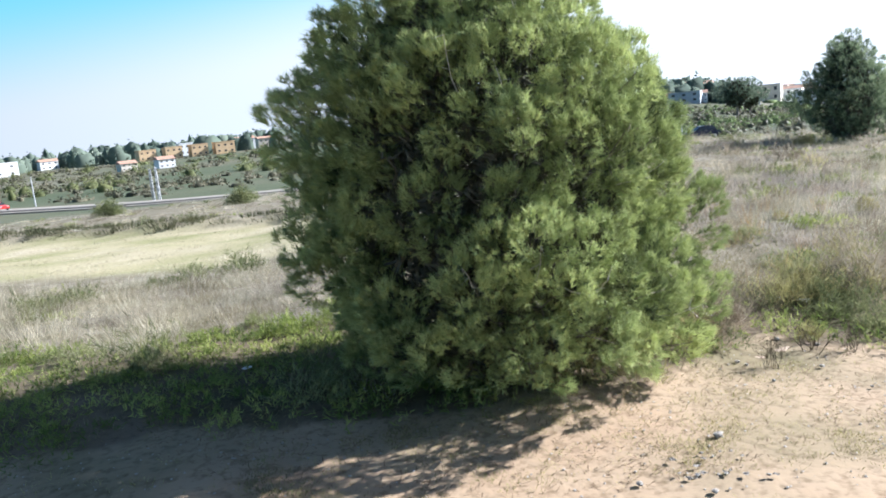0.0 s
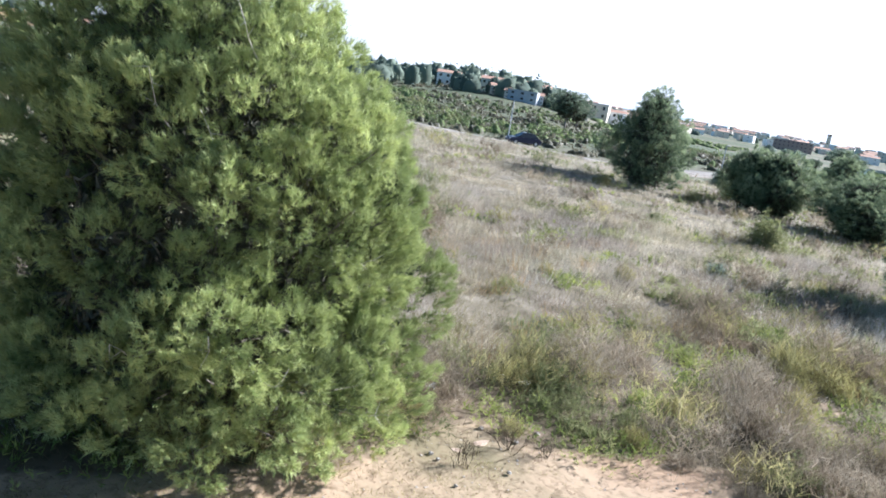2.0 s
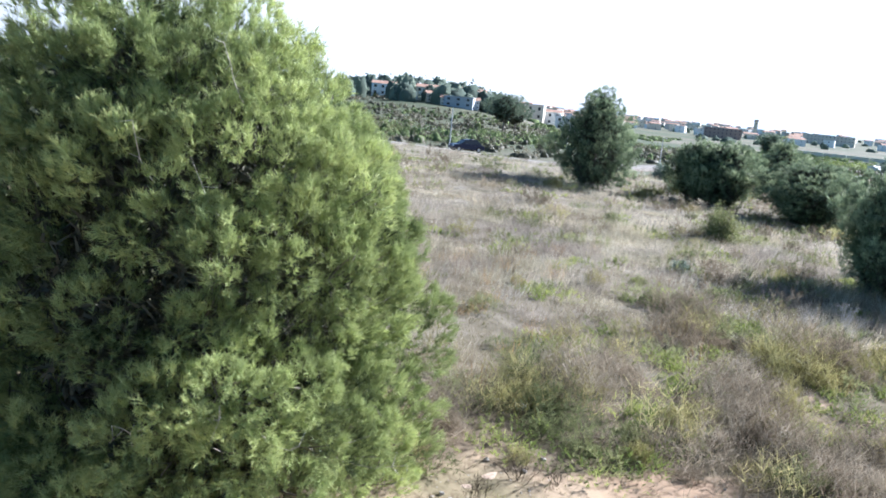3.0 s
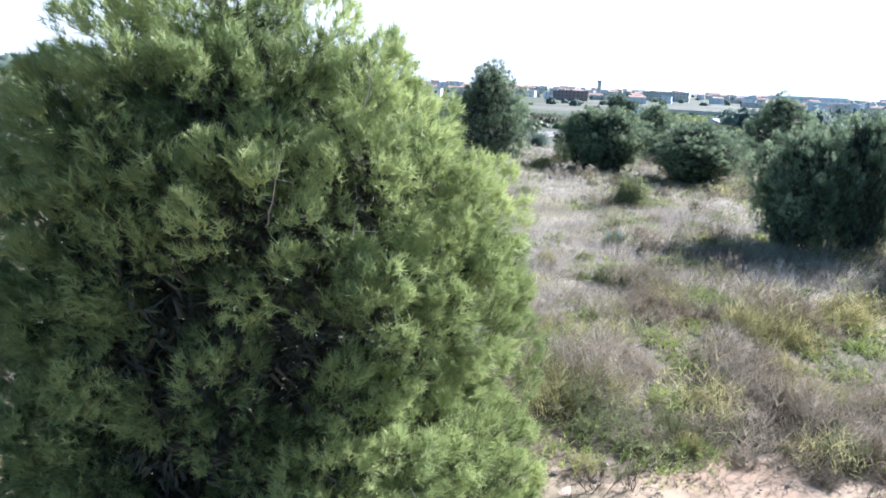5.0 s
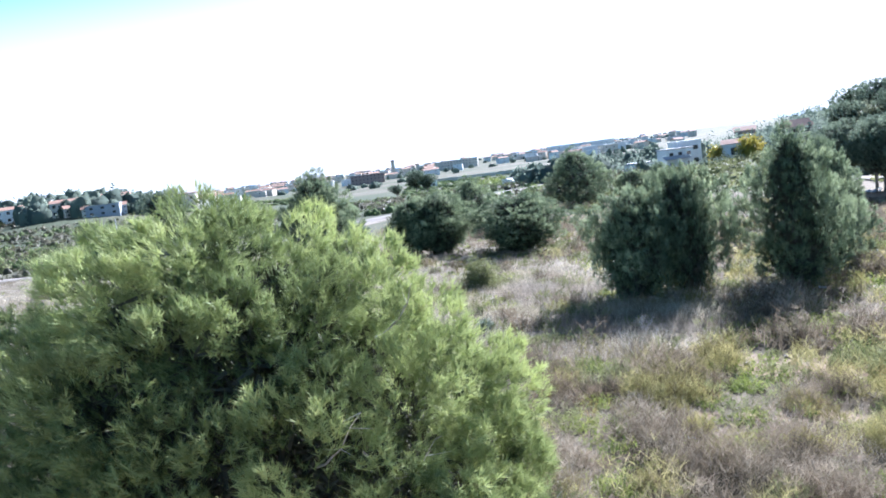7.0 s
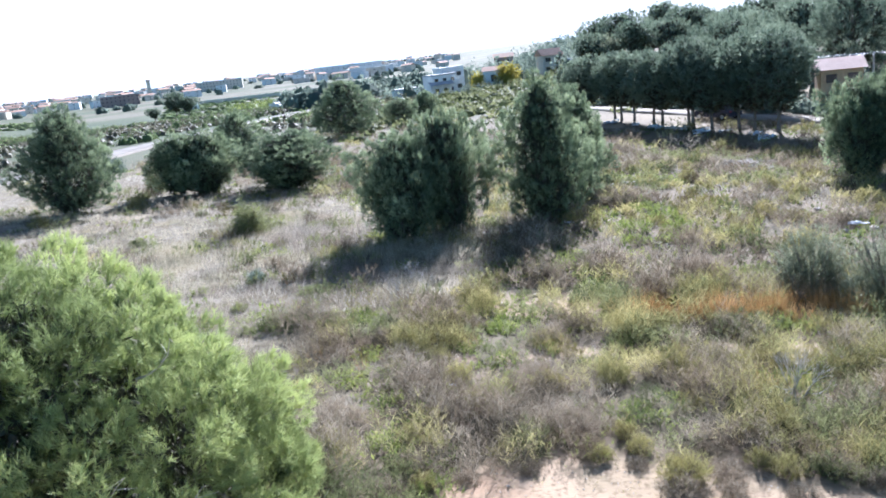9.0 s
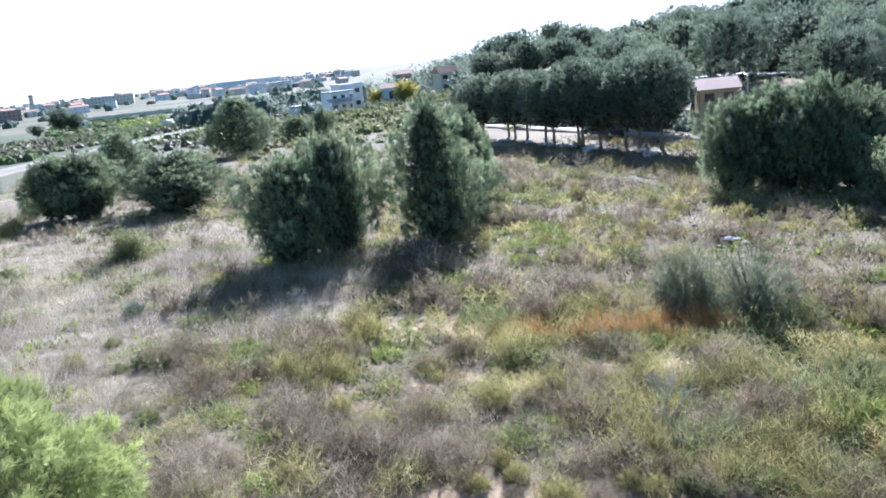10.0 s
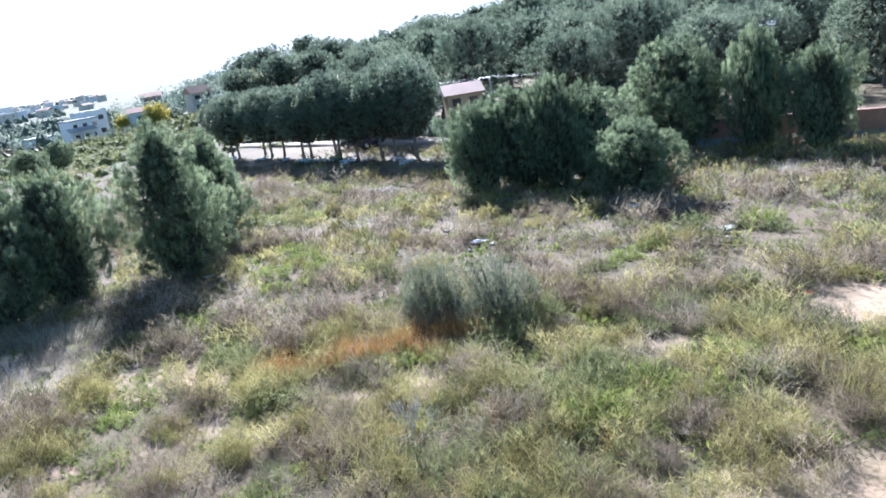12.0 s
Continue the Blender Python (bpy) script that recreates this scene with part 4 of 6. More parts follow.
# weeds on the bank, with the shade of its near side in their colour
cover("bank_weeds", "weeds along the field's earth bank, coloured as its shaded side", "weeds", 48,
      [(9000, -52, 3, 34, 62, 2.6)], lambda x, y: smooth(1.6, 0.5, np.abs(y - (43.2 - 0.42 * (x + 14)))) * np.clip(0.7 + 0.6 * wave(x, y, 7, 8), 0, 1), 24, 0.34, 0.016, 0.7, 0.40, BANK_WEED)


def low_shrubs(name, label, category, seed, areas, accept, size, tall, mat, leaf, per=26):
    """Low leafy or twiggy domes over the field, too many to count."""
    rng = np.random.default_rng(seed)
    xs, ys, ks = [], [], []
    for n, x0, x1, y0, y1, k in areas:
        x, y = scatter(rng, n, x0, x1, y0, y1, accept)
        xs.append(x), ys.append(y), ks.append(np.full(len(x), k))
    x, y, k = np.concatenate(xs), np.concatenate(ys), np.concatenate(ks)
    n = len(x)
    s, h = rng.uniform(*size, n) * k, rng.uniform(*tall, n) * k ** 0.5
    d = unit(rng.normal(size=(n, per, 3)))
    d[..., 2] = np.abs(d[..., 2])
    p = d * (0.5 + 0.55 * rng.random((n, per, 1))) * np.stack([s / 2, s / 2, h], 1)[:, None] + np.stack([x, y, height(x, y)], 1)[:, None]
    v, f, _ = leaves(rng, p.reshape(-1, 3), unit(d + np.array([0, 0, 0.7])).reshape(-1, 3), 3, np.repeat(leaf * k, per), 0.35, np.repeat(s * 0.3, per))
    v[:, 2] = np.maximum(v[:, 2], height(v[:, 0], v[:, 1]) + 0.005)
    tone = np.repeat(np.clip(rng.normal(0.5, 0.22, n), 0, 1), per * 12) * 0.7 + np.repeat(rng.random(n * per), 12) * 0.3
    return tagged(new(name, np_mesh(name, v, f, tone, mat)), label, category, kind="stuff")


low_shrubs("yellow_flowers", "small yellow flowers among green herbs", "flowers", 74, [(260, 5, 22, -1, 15, 0.5), (120, 10, 34, 2, 24, 0.8)], lambda x, y: wild(x, y) * np.clip(-0.2 + 1.2 * wave(x, y, 3.5, 7), 0, 1), (0.2, 0.5), (0.15, 0.3), YELLOW, 0.03, 8)


# ---- shrubs ----
def shrub(name, label, category, seed, h, w, mat, clumps, leaf, wide=0.3, stems=9, group="", bark=BARK):
    """A bush: bare stems that fan out from the foot, and leaves in clumps round their ends."""
    rng = np.random.default_rng(seed)
    root = thing(name, label, category, group)
    ends = unit(rng.normal(size=(stems, 3)) * np.array([1, 1, 0.35]) + np.array([0, 0, 0.8])) * np.array([w * 0.42, w * 0.42, h * 0.8])
    v, f = join([tube(np.outer(np.linspace(0, 1, 4), e) + rng.normal(0, 0.02, (4, 3)), 0.012 * h * np.array([1.2, 0.9, 0.6, 0.3]), 4) for e in ends])
    mesh_part("woody_base", np_mesh("woody_base", v, f, mat=bark), root)
    d = unit(rng.normal(size=(clumps, 3)))
    d[:, 2] = np.abs(d[:, 2])
    rad = rng.random((clumps, 1)) ** 0.33 * (0.8 + 0.3 * np.sin(5 * d[:, :1] + seed) * np.cos(4 * d[:, 1:2]))
    pos = d * rad * np.array([w / 2, w / 2, h * 0.95])
    pos[:, 2] = np.maximum(pos[:, 2], 0.03)
    lv, lf, lt = leaves(rng, pos, unit(d + np.array([0, 0, 0.6])), 9, leaf, wide, leaf * 2.4)
    mesh_part("foliage", np_mesh("foliage", lv, lf, lt, mat), root)
    return root


def fan_bush(name, label, category, seed, h, w, mat, shoots, needle, wide, count=10, upright=0.6, stems=14, group=""):
    """A bush of fine upright sprays: bare stems, and thin leaves along shoots over a dome."""
    rng = np.random.default_rng(seed)
    root = thing(name, label, category, group)
    ends = unit(rng.normal(size=(stems, 3)) * np.array([1, 1, 0.3]) + np.array([0, 0, 0.9])) * np.array([w * 0.44, w * 0.44, h * 0.85])
    v, f = join([tube(np.outer(np.linspace(0, 1, 4), e) + rng.normal(0, 0.02, (4, 3)), 0.010 * h * np.array([1.2, 0.9, 0.6, 0.3]), 4) for e in ends])
    mesh_part("woody_base", np_mesh("woody_base", v, f, mat=BARK), root)
    d = unit(rng.normal(size=(shoots, 3)))
    d[:, 2] = np.abs(d[:, 2])
    ph = rng.random(2) * 6
    bump = 0.82 + 0.16 * np.sin(4 * np.arctan2(d[:, 1], d[:, 0]) + ph[0] + 3 * d[:, 2])[:, None] + 0.1 * np.sin(9 * d[:, :1] + ph[1])
    pos = d * (0.35 + 0.65 * rng.random((shoots, 1)) ** 0.5) * bump * np.array([w / 2, w / 2, h * 0.9])
    v, f, t = needles(rng, pos, unit(d * (1 - upright) + np.array([0, 0, upright]) + rng.normal(0, 0.2, pos.shape)), count, needle, wide, needle * 1.6, 0.6)
    v[:, 2] = np.maximum(v[:, 2], 0.01)
    mesh_part("foliage", np_mesh("foliage", v, f, t, mat), root)
    return root


stand(fan_bush("olive_bush", "grey-green wild olive bush with upright twigs", "bush", 51, 2.2, 2.3, OLIVE, 2300, 0.085, 0.013, 12, 0.5, 30), 19.9, 5.7)
stand(fan_bush("olive_bush", "grey-green wild olive bush with a dark foot", "bush", 52, 2.2, 2.8, OLIVE, 2600, 0.085, 0.013, 12, 0.5, 30), 19.4, 3.9)
stand(fan_bush("dark_bush", "dark low brush at the foot of the olive bush", "bush", 59, 1.0, 2.2, SCRUB, 900, 0.085, 0.013, 10, 0.5, 14), 18.8, 2.9)
stand(shrub("evergreen_bush", "small dark evergreen bush in the straw field", "bush", 53, 1.8, 1.9, SCRUB, 900, 0.09, 0.4), 21.6, 27.6)
stand(shrub("evergreen_bush", "round dark bush near the road", "bush", 54, 2.2, 3.3, WOODS, 700, 0.16, 0.4), 52.0, 78.0)
stand(shrub("evergreen_bush", "small green bush beside the field pine", "bush", 55, 1.6, 1.7, SCRUB, 500, 0.1, 0.4), 30.9, 44.6)
stand(shrub("evergreen_bush", "low dark bush among pale grass", "bush", 56, 0.45, 0.6, WOODS, 220, 0.07, 0.4), 15.6, 21.4)
stand(shrub("roadside_bush", "dark round bush on the bank by the road", "bush", 57, 1.9, 3.2, SCRUB, 500, 0.16, 0.4), -29.6, 75.8)
stand(shrub("roadside_bush", "bushy dark shrub on the bank by the road", "bush", 58, 1.9, 3.5, SCRUB, 500, 0.16, 0.4), -16.4, 73.5)


def road_strip():
    """The road past the field, with a pale verge: one long ribbon a little above the ground."""
    pts = np.array([(-420, 300), (-200, 205), (-85, 148), (-58, 130), (-17.6, 104), (18, 92), (40, 94), (57, 104), (81, 115), (108, 122), (160, 140), (300, 200)], float)
    t = np.linspace(0, len(pts) - 1, 140)
    i = np.arange(len(pts))
    c = np.stack([np.interp(t, i, pts[:, 0]), np.interp(t, i, pts[:, 1])], 1)
    for _ in range(6):
        c[1:-1] = (c[:-2] + 2 * c[1:-1] + c[2:]) / 4
    d = unit(np.gradient(c, axis=0))
    nrm = np.stack([-d[:, 1], d[:, 0]], 1)

    def ribbon(name, a, b, lift, mat, label, cat):
        z = height(c[:, 0], c[:, 1])
        L, R = c + nrm * a, c + nrm * b
        v = np.concatenate([np.column_stack([L, z + lift]), np.column_stack([R, z + lift]), np.column_stack([L, z - 0.6]), np.column_stack([R, z - 0.6])])
        n = len(c)
        k = np.arange(n - 1)
        f = np.concatenate([np.stack([k, k + 1, k + n + 1, k + n], 1), np.stack([k + 2 * n, k, k + n, k + 3 * n], 1)[:0], np.stack([k + n, k + n + 1, k + 3 * n + 1, k + 3 * n], 1), np.stack([k + 2 * n, k + 2 * n + 1, k + 1, k], 1)])
        return tagged(new(name, np_mesh(name, v, f, mat=mat)), label, cat, kind="structure")
    ribbon("road", 2.9, -2.9, 0.22, ASPHALT, "two-lane asphalt road past the field", "road")
    ribbon("verge", -2.95, -4.8, 0.18, GRAVEL, "brown gravel verge of the road", "verge")
    return c


road_line = road_strip()


# ---- houses, town and distance ----
def at(az, r):
    x, y = r * math.sin(radians(az)), r * math.cos(radians(az))
    return x, y, float(height(x, y))


def house(name, label, category, az, r, w, d, h, wall, roof, turn, group="", storeys=2, cols=3, pitch=0.0, dz=0.0, glass=0.42):
    """A house: walls, a flat or pitched roof, and windows set into each storey of the two long sides."""
    x, y, z = at(az, r)
    root = thing(name, label, category, group, x, y, z + dz, -az + turn)
    bm = bmesh.new()
    box(bm, 0, 0, -2.0, w, d, h + 2.0)
    part("wall", bm, wall, root)
    bm = bmesh.new()
    if pitch:
        o = 0.35
        vs = [bm.verts.new(c) for c in ((-w / 2 - o, -d / 2 - o, h), (w / 2 + o, -d / 2 - o, h), (w / 2 + o, d / 2 + o, h), (-w / 2 - o, d / 2 + o, h), (-w / 2 - o, 0, h + pitch), (w / 2 + o, 0, h + pitch))]
        for q in ((0, 1, 5, 4), (2, 3, 4, 5), (3, 0, 4), (1, 2, 5), (3, 2, 1, 0)):
            bm.faces.new([vs[k] for k in q])
    else:
        box(bm, 0, 0, h, w + 0.3, d + 0.3, 0.35)
    part("roof", bm, roof, root)
    sh = h / storeys
    for s in range(storeys):
        for c in range(cols):
            bm = bmesh.new()
            cx = -w / 2 + w * (c + 0.5) / cols
            box(bm, cx, -d / 2 - 0.0, s * sh + sh * 0.35, min(1.3, w / cols * 1.2 * glass), 0.08, sh * glass)
            part("window", bm, GLASS_DARK, root)
    return root


FAR_H = "houses on the far ridge"
house("white_house", "white two-storey house with a dark roof among trees", "house", 57.8, 212, 7.0, 6, 5.0, WHITE_WALL, ROOF_GREY, 24, cols=3, glass=0.36)
house("white_house", "white upper wing with a roof terrace", "house", 58.5, 219, 6.4, 6, 6.6, WHITE_WALL, WHITE_WALL, 24, cols=2, glass=0.34)
def lean_to(az, r, w, z, turn):
    """A tiled lean-to roof along the front of the white house."""
    x, y, g = at(az, r)
    root = thing("lean_to_roof", "dark tiled lean-to roof along the white house", "roof", "", x, y, g, -az + turn)
    bm = bmesh.new()
    vs = [bm.verts.new(c) for c in ((-w / 2, -1.6, z), (w / 2, -1.6, z), (w / 2, 0, z + 0.8), (-w / 2, 0, z + 0.8), (-w / 2, -1.6, z - 0.15), (w / 2, -1.6, z - 0.15), (w / 2, 0, z + 0.65), (-w / 2, 0, z + 0.65))]
    for q in ((0, 1, 2, 3), (7, 6, 5, 4), (0, 4, 5, 1), (1, 5, 6, 2), (3, 2, 6, 7), (0, 3, 7, 4)):
        bm.faces.new([vs[k] for k in q])
    part("tiles", bm, ROOF_GREY, root)
    for sx in (-0.48, 0, 0.48):
        bm = bmesh.new()
        box(bm, sx * w, -1.4, -1.0, 0.3, 0.3, z + 0.9, 0.02)
        part("pillar", bm, WHITE_WALL, root)


lean_to(57.8, 208.8, 6.8, 2.7, 24)
house("house", "small white house beside a yellow-leaved tree", "house", 61.6, 200, 5, 5, 4.0, WHITE_WALL, ROOF_TILE, -5, storeys=1, cols=1, pitch=1.0)
house("house", "pinkish house with a tiled roof below the wood", "house", 65.5, 196, 5, 5, 4.2, CREAM_WALL, ROOF_TILE, 20, cols=2, pitch=1.6)
house("house", "brick house with a tiled roof above the trees", "house", 62.6, 262, 6, 6, 6.5, BRICK_WALL, ROOF_TILE, 0, cols=2, storeys=2, pitch=1.2)
house("house", "ochre house behind the row of pines", "house", 82.6, 81, 3.4, 5, 3.5, OCHRE_WALL, BRICK_WALL, 5, cols=2, pitch=0.9)
house("shed", "low white shed roof among the trees", "shed", 55.3, 200, 7, 5, 2.6, WHITE_WALL, ROOF_GREY, 0, storeys=1, cols=1)
for az, r, w, h, wall, pitch in ((-27.4, 420, 16, 8, WHITE_WALL, 0), (-24.5, 520, 10, 6, WHITE_WALL, 1.5), (-20.9, 500, 11, 8, WHITE_WALL, 0), (-18.5, 440, 8.5, 7, OCHRE_WALL, 0), (-16.8, 440, 8.5, 7.5, OCHRE_WALL, 0), (-15.1, 440, 8.5, 7.5, OCHRE_WALL, 0),
                                 (-13.4, 440, 10, 7.5, OCHRE_WALL, 0), (-15.9, 500, 9, 9, WHITE_WALL, 0), (-19.8, 330, 6, 3.4, CREAM_WALL, 1.2), (-17.4, 320, 6, 4.0, WHITE_WALL, 1.2), (-12.0, 500, 12, 8, WHITE_WALL, 1.5), (-10.6, 480, 9, 7, CREAM_WALL, 1.2), (-9.4, 460, 8, 7, CREAM_WALL, 0)):
    house("house", {OCHRE_WALL: "ochre terraced house on the ridge", WHITE_WALL: "white house on the ridge", CREAM_WALL: "cream house on the ridge"}[wall], "house", az, r, w, 9, h * 0.8, wall, ROOF_TILE if pitch else wall, 12, FAR_H, pitch=pitch, glass=0.3)

TOWN = "buildings of the town"
rng = np.random.default_rng(9)
for i in range(380):
    az = rng.uniform(17, 60)
    r = rng.uniform(950, 2700)
    wall = [WHITE_WALL, CREAM_WALL, WHITE_WALL, CREAM_WALL, WHITE_WALL, CREAM_WALL][int(rng.integers(6))]
    w, h = rng.uniform(8, 22), rng.uniform(5, 11)
    pitched = rng.random() < 0.5
    house("town_building", "pale building of the far town", "building", az, r, w, 12, h, wall, ROOF_TILE if pitched else ROOF_GREY, rng.uniform(-30, 30), TOWN, storeys=2, cols=max(1, int(w / 9)), pitch=2.0 if pitched else 0, glass=0.28)
house("apartment_block", "red-brown brick apartment block in the town", "building", 37.0, 1000, 42, 14, 12, BRICK_WALL, ROOF_GREY, 0, TOWN, 3, 9, glass=0.3)
house("apartment_block", "long grey apartment block in the town", "building", 43.5, 1300, 70, 16, 14, CREAM_WALL, ROOF_GREY, -4, TOWN, 3, 14, glass=0.3)
house("factory", "long pale factory hall on the plain", "factory", 52.4, 1500, 120, 30, 15, WHITE_WALL, WHITE_WALL, 20, TOWN, 2, 12, glass=0.14)
house("factory", "white factory hall with a flat roof", "factory", 53.6, 1100, 70, 30, 10, WHITE_WALL, WHITE_WALL, 0, TOWN, 1, 6, glass=0.2)
house("church_tower", "church tower over the town", "tower", 39.0, 1600, 7, 7, 26, CREAM_WALL, ROOF_TILE, 0, TOWN, 3, 1, 3.0, glass=0.25)
house("white_hall", "small white hall near the orchard", "hall", 41.2, 520, 9, 8, 4, WHITE_WALL, WHITE_WALL, 0, TOWN, 1, 2)
house("greenhouse", "low white greenhouse beside the road", "greenhouse", 47.6, 270, 12, 30, 2.2, WHITE_WALL, WHITE_WALL, 8, "", 1, 3, 0.6)
house("greenhouse", "low white greenhouse beside the road", "greenhouse", 49.6, 290, 9, 30, 2.0, WHITE_WALL, WHITE_WALL, 8, "", 1, 2, 0.6)
house("farm_ruin", "roofless brown farm ruin beside the greenhouses", "ruin", 51.0, 235, 11, 8, 2.6, BRICK_WALL, BRICK_WALL, 10, "", 1, 2)


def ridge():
    """The hills on the horizon: a sheet that glows in the colour of haze."""
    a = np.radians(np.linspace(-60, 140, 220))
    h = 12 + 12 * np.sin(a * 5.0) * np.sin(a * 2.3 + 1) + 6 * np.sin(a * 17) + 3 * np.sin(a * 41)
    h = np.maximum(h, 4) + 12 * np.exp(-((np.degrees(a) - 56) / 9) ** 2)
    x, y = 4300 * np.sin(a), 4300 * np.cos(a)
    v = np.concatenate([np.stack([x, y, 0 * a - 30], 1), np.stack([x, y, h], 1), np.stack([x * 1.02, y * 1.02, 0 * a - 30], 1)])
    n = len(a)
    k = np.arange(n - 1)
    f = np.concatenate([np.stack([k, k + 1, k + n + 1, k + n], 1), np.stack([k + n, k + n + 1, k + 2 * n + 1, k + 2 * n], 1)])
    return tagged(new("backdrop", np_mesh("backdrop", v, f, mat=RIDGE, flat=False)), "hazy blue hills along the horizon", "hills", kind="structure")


ridge()


def bushes(name, label, category, seed, n, az, r, size, tall, mat, leaf, per=26, accept=None):
    """Far scrub or woods that nobody could count: leafy domes over a stretch of the land."""
    rng = np.random.default_rng(seed)
    a = np.radians(rng.uniform(*az, n))
    d = np.sqrt(rng.uniform(r[0] ** 2, r[1] ** 2, n)) if r[1] < 4 * r[0] else rng.uniform(*r, n)
    x, y = d * np.sin(a), d * np.cos(a)
    if accept is not None:
        ok = accept(x, y, d) > rng.random(n)
        x, y, d = x[ok], y[ok], d[ok]
    n = len(x)
    z = height(x, y)
    s = rng.uniform(*size, n)
    h = rng.uniform(*tall, n)
    near = r[0] < 200
    # a lumpy mass of foliage, and leafy sprays over its skin
    u, w = np.meshgrid(np.arange(8) / 8 * 2 * np.pi, np.array([0.0, 0.5, 1.0, 1.5]))
    cap = np.stack([np.cos(u) * np.cos(w), np.sin(u) * np.cos(w), np.sin(w) * 1.0], -1).reshape(-1, 3)
    ph = rng.random((n, 1, 3)) * 6
    lump = lambda d: (0.80 + 0.13 * np.sin(3.1 * d[..., :1] + ph[..., :1] + 2 * d[..., 1:2]) + 0.11 * np.sin(4.3 * d[..., 1:2] + ph[..., 1:2] + 2.5 * d[..., 2:]) + 0.07 * np.sin(8 * d[..., :1] - 6 * d[..., 1:2] + ph[..., 2:]))
    size3 = np.stack([s / 2, s / 2, h], 1)[:, None]
    foot = np.stack([x, y, z], 1)[:, None]
    bodies = np.broadcast_to(cap, (n, 32, 3)) * lump(np.broadcast_to(cap, (n, 32, 3))) * size3 * (0.55 if near else 0.95)
    bodies[:, :8] *= np.array([0.85, 0.85, 1.0])
    bodies[:, :8, 2] -= 0.4
    bodies = (bodies + foot).reshape(-1, 3)
    g = np.arange(32).reshape(4, 8)
    cells = np.stack([g[:-1], np.roll(g, -1, 1)[:-1], np.roll(g, -1, 1)[1:], g[1:]], -1).reshape(-1, 4)
    cells = (np.arange(n)[:, None, None] * 32 + cells).reshape(-1, 4)
    per = int(per * (2.4 if near else 1.2))
    dirs = unit(rng.normal(size=(n, per, 3)))
    dirs[..., 2] = np.abs(dirs[..., 2])
    p = dirs * ((0.6 + 0.42 * rng.random((n, per, 1)) ** 0.6) if near else (0.92 + 0.09 * rng.random((n, per, 1)))) * lump(dirs) * np.stack([s / 2, s / 2, h], 1)[:, None]
    p += np.stack([x, y, z], 1)[:, None]
    v, f, _ = leaves(rng, p.reshape(-1, 3), unit(dirs + np.array([0, 0, 0.4])).reshape(-1, 3), 2, np.repeat(s * leaf * (0.6 if near else 0.9), per), 0.6, np.repeat(s * (0.08 if near else 0.05), per))
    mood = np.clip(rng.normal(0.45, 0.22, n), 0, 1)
    # the mass is toned darker than its sprays, standing for the shade under them
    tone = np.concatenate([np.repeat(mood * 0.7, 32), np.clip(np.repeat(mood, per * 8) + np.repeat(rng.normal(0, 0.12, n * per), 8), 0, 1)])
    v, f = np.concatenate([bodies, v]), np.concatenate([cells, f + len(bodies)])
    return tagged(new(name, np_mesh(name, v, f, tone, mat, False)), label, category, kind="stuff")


def off_road(x, y, d):
    dist = np.min(np.hypot(x[:, None] - road_line[None, :, 0], y[:, None] - road_line[None, :, 1]), 1)
    return (dist > 8).astype(float)


bushes("scrub", "grey-green scrub below the far ridge", "scrub", 61, 1700, (-34, 14), (145, 430), (2.5, 7), (0.9, 2.2), GREYSCRUB, 0.19, 8, lambda x, y, d: off_road(x, y, d) * np.clip(0.45 + wave(x, y, 60, 3), 0, 1))
bushes("scrub", "green scrub and young trees below the far ridge", "scrub", 62, 230, (-34, 16), (160, 430), (4, 9), (2.0, 4.5), SCRUB, 0.10, 30, lambda x, y, d: off_road(x, y, d) * np.clip(0.6 + wave(x, y, 70, 6), 0, 1))
bushes("far_woods", "dark pines along the far ridge", "woods", 63, 380, (-40, 20), (455, 640), (10, 19), (9, 14), WOODS, 0.12, 24)
bushes("orchard", "green orchard trees beyond the road", "orchard", 64, 1500, (9, 56), (150, 330), (3, 6), (1.8, 3.2), ORCHARD, 0.15, 9, lambda x, y, d: off_road(x, y, d) * np.clip(0.6 + wave(x, y, 80, 2), 0.05, 1))
bushes("orchard", "bright green citrus grove on the plain", "orchard", 65, 1100, (24, 56), (330, 700), (6, 10), (1.2, 2.0), ORCHARD, 0.16, 6, lambda x, y, d: np.clip(0.4 + 1.5 * wave(x, y, 170, 5), 0, 1))
bushes("orchard", "bright green citrus grove before the long wall", "orchard", 80, 420, (43.6, 54), (350, 520), (7, 11), (1.4, 2.0), GRASS, 0.14, 14)
bushes("town_trees", "dark trees among the town's roofs", "trees", 66, 900, (14, 60), (520, 2600), (8, 17), (4, 9), WOODS, 0.15, 14, lambda x, y, d: np.clip(0.2 + 1.6 * wave(x, y, 260, 4), 0.04, 1) * (d > 700 + 500 * wave(x, y, 400, 2)))
bushes("far_woods", "dark trees round the white house", "woods", 67, 240, (52, 70), (160, 420), (6, 12), (4, 9), WOODS, 0.15, 26, lambda x, y, d: ((d > 216) | (np.degrees(np.arctan2(x, y)) > 66.5) | ((d > 170) & (np.degrees(np.arctan2(x, y)) < 55.8))).astype(float))
bushes("far_woods", "dark trees behind the white house", "woods", 81, 120, (47, 60), (226, 340), (6, 11), (5, 8.5), WOODS, 0.14, 32)
bushes("hedge", "clipped dark hedge before the white house", "hedge", 79, 26, (59.3, 62), (188, 196), (2.5, 4), (2, 2.8), WOODS, 0.12, 24)
bushes("far_woods", "dark wood on the hilltop", "woods", 68, 230, (62, 130), (185, 400), (8, 14), (5, 7.5), WOODS, 0.10, 40)
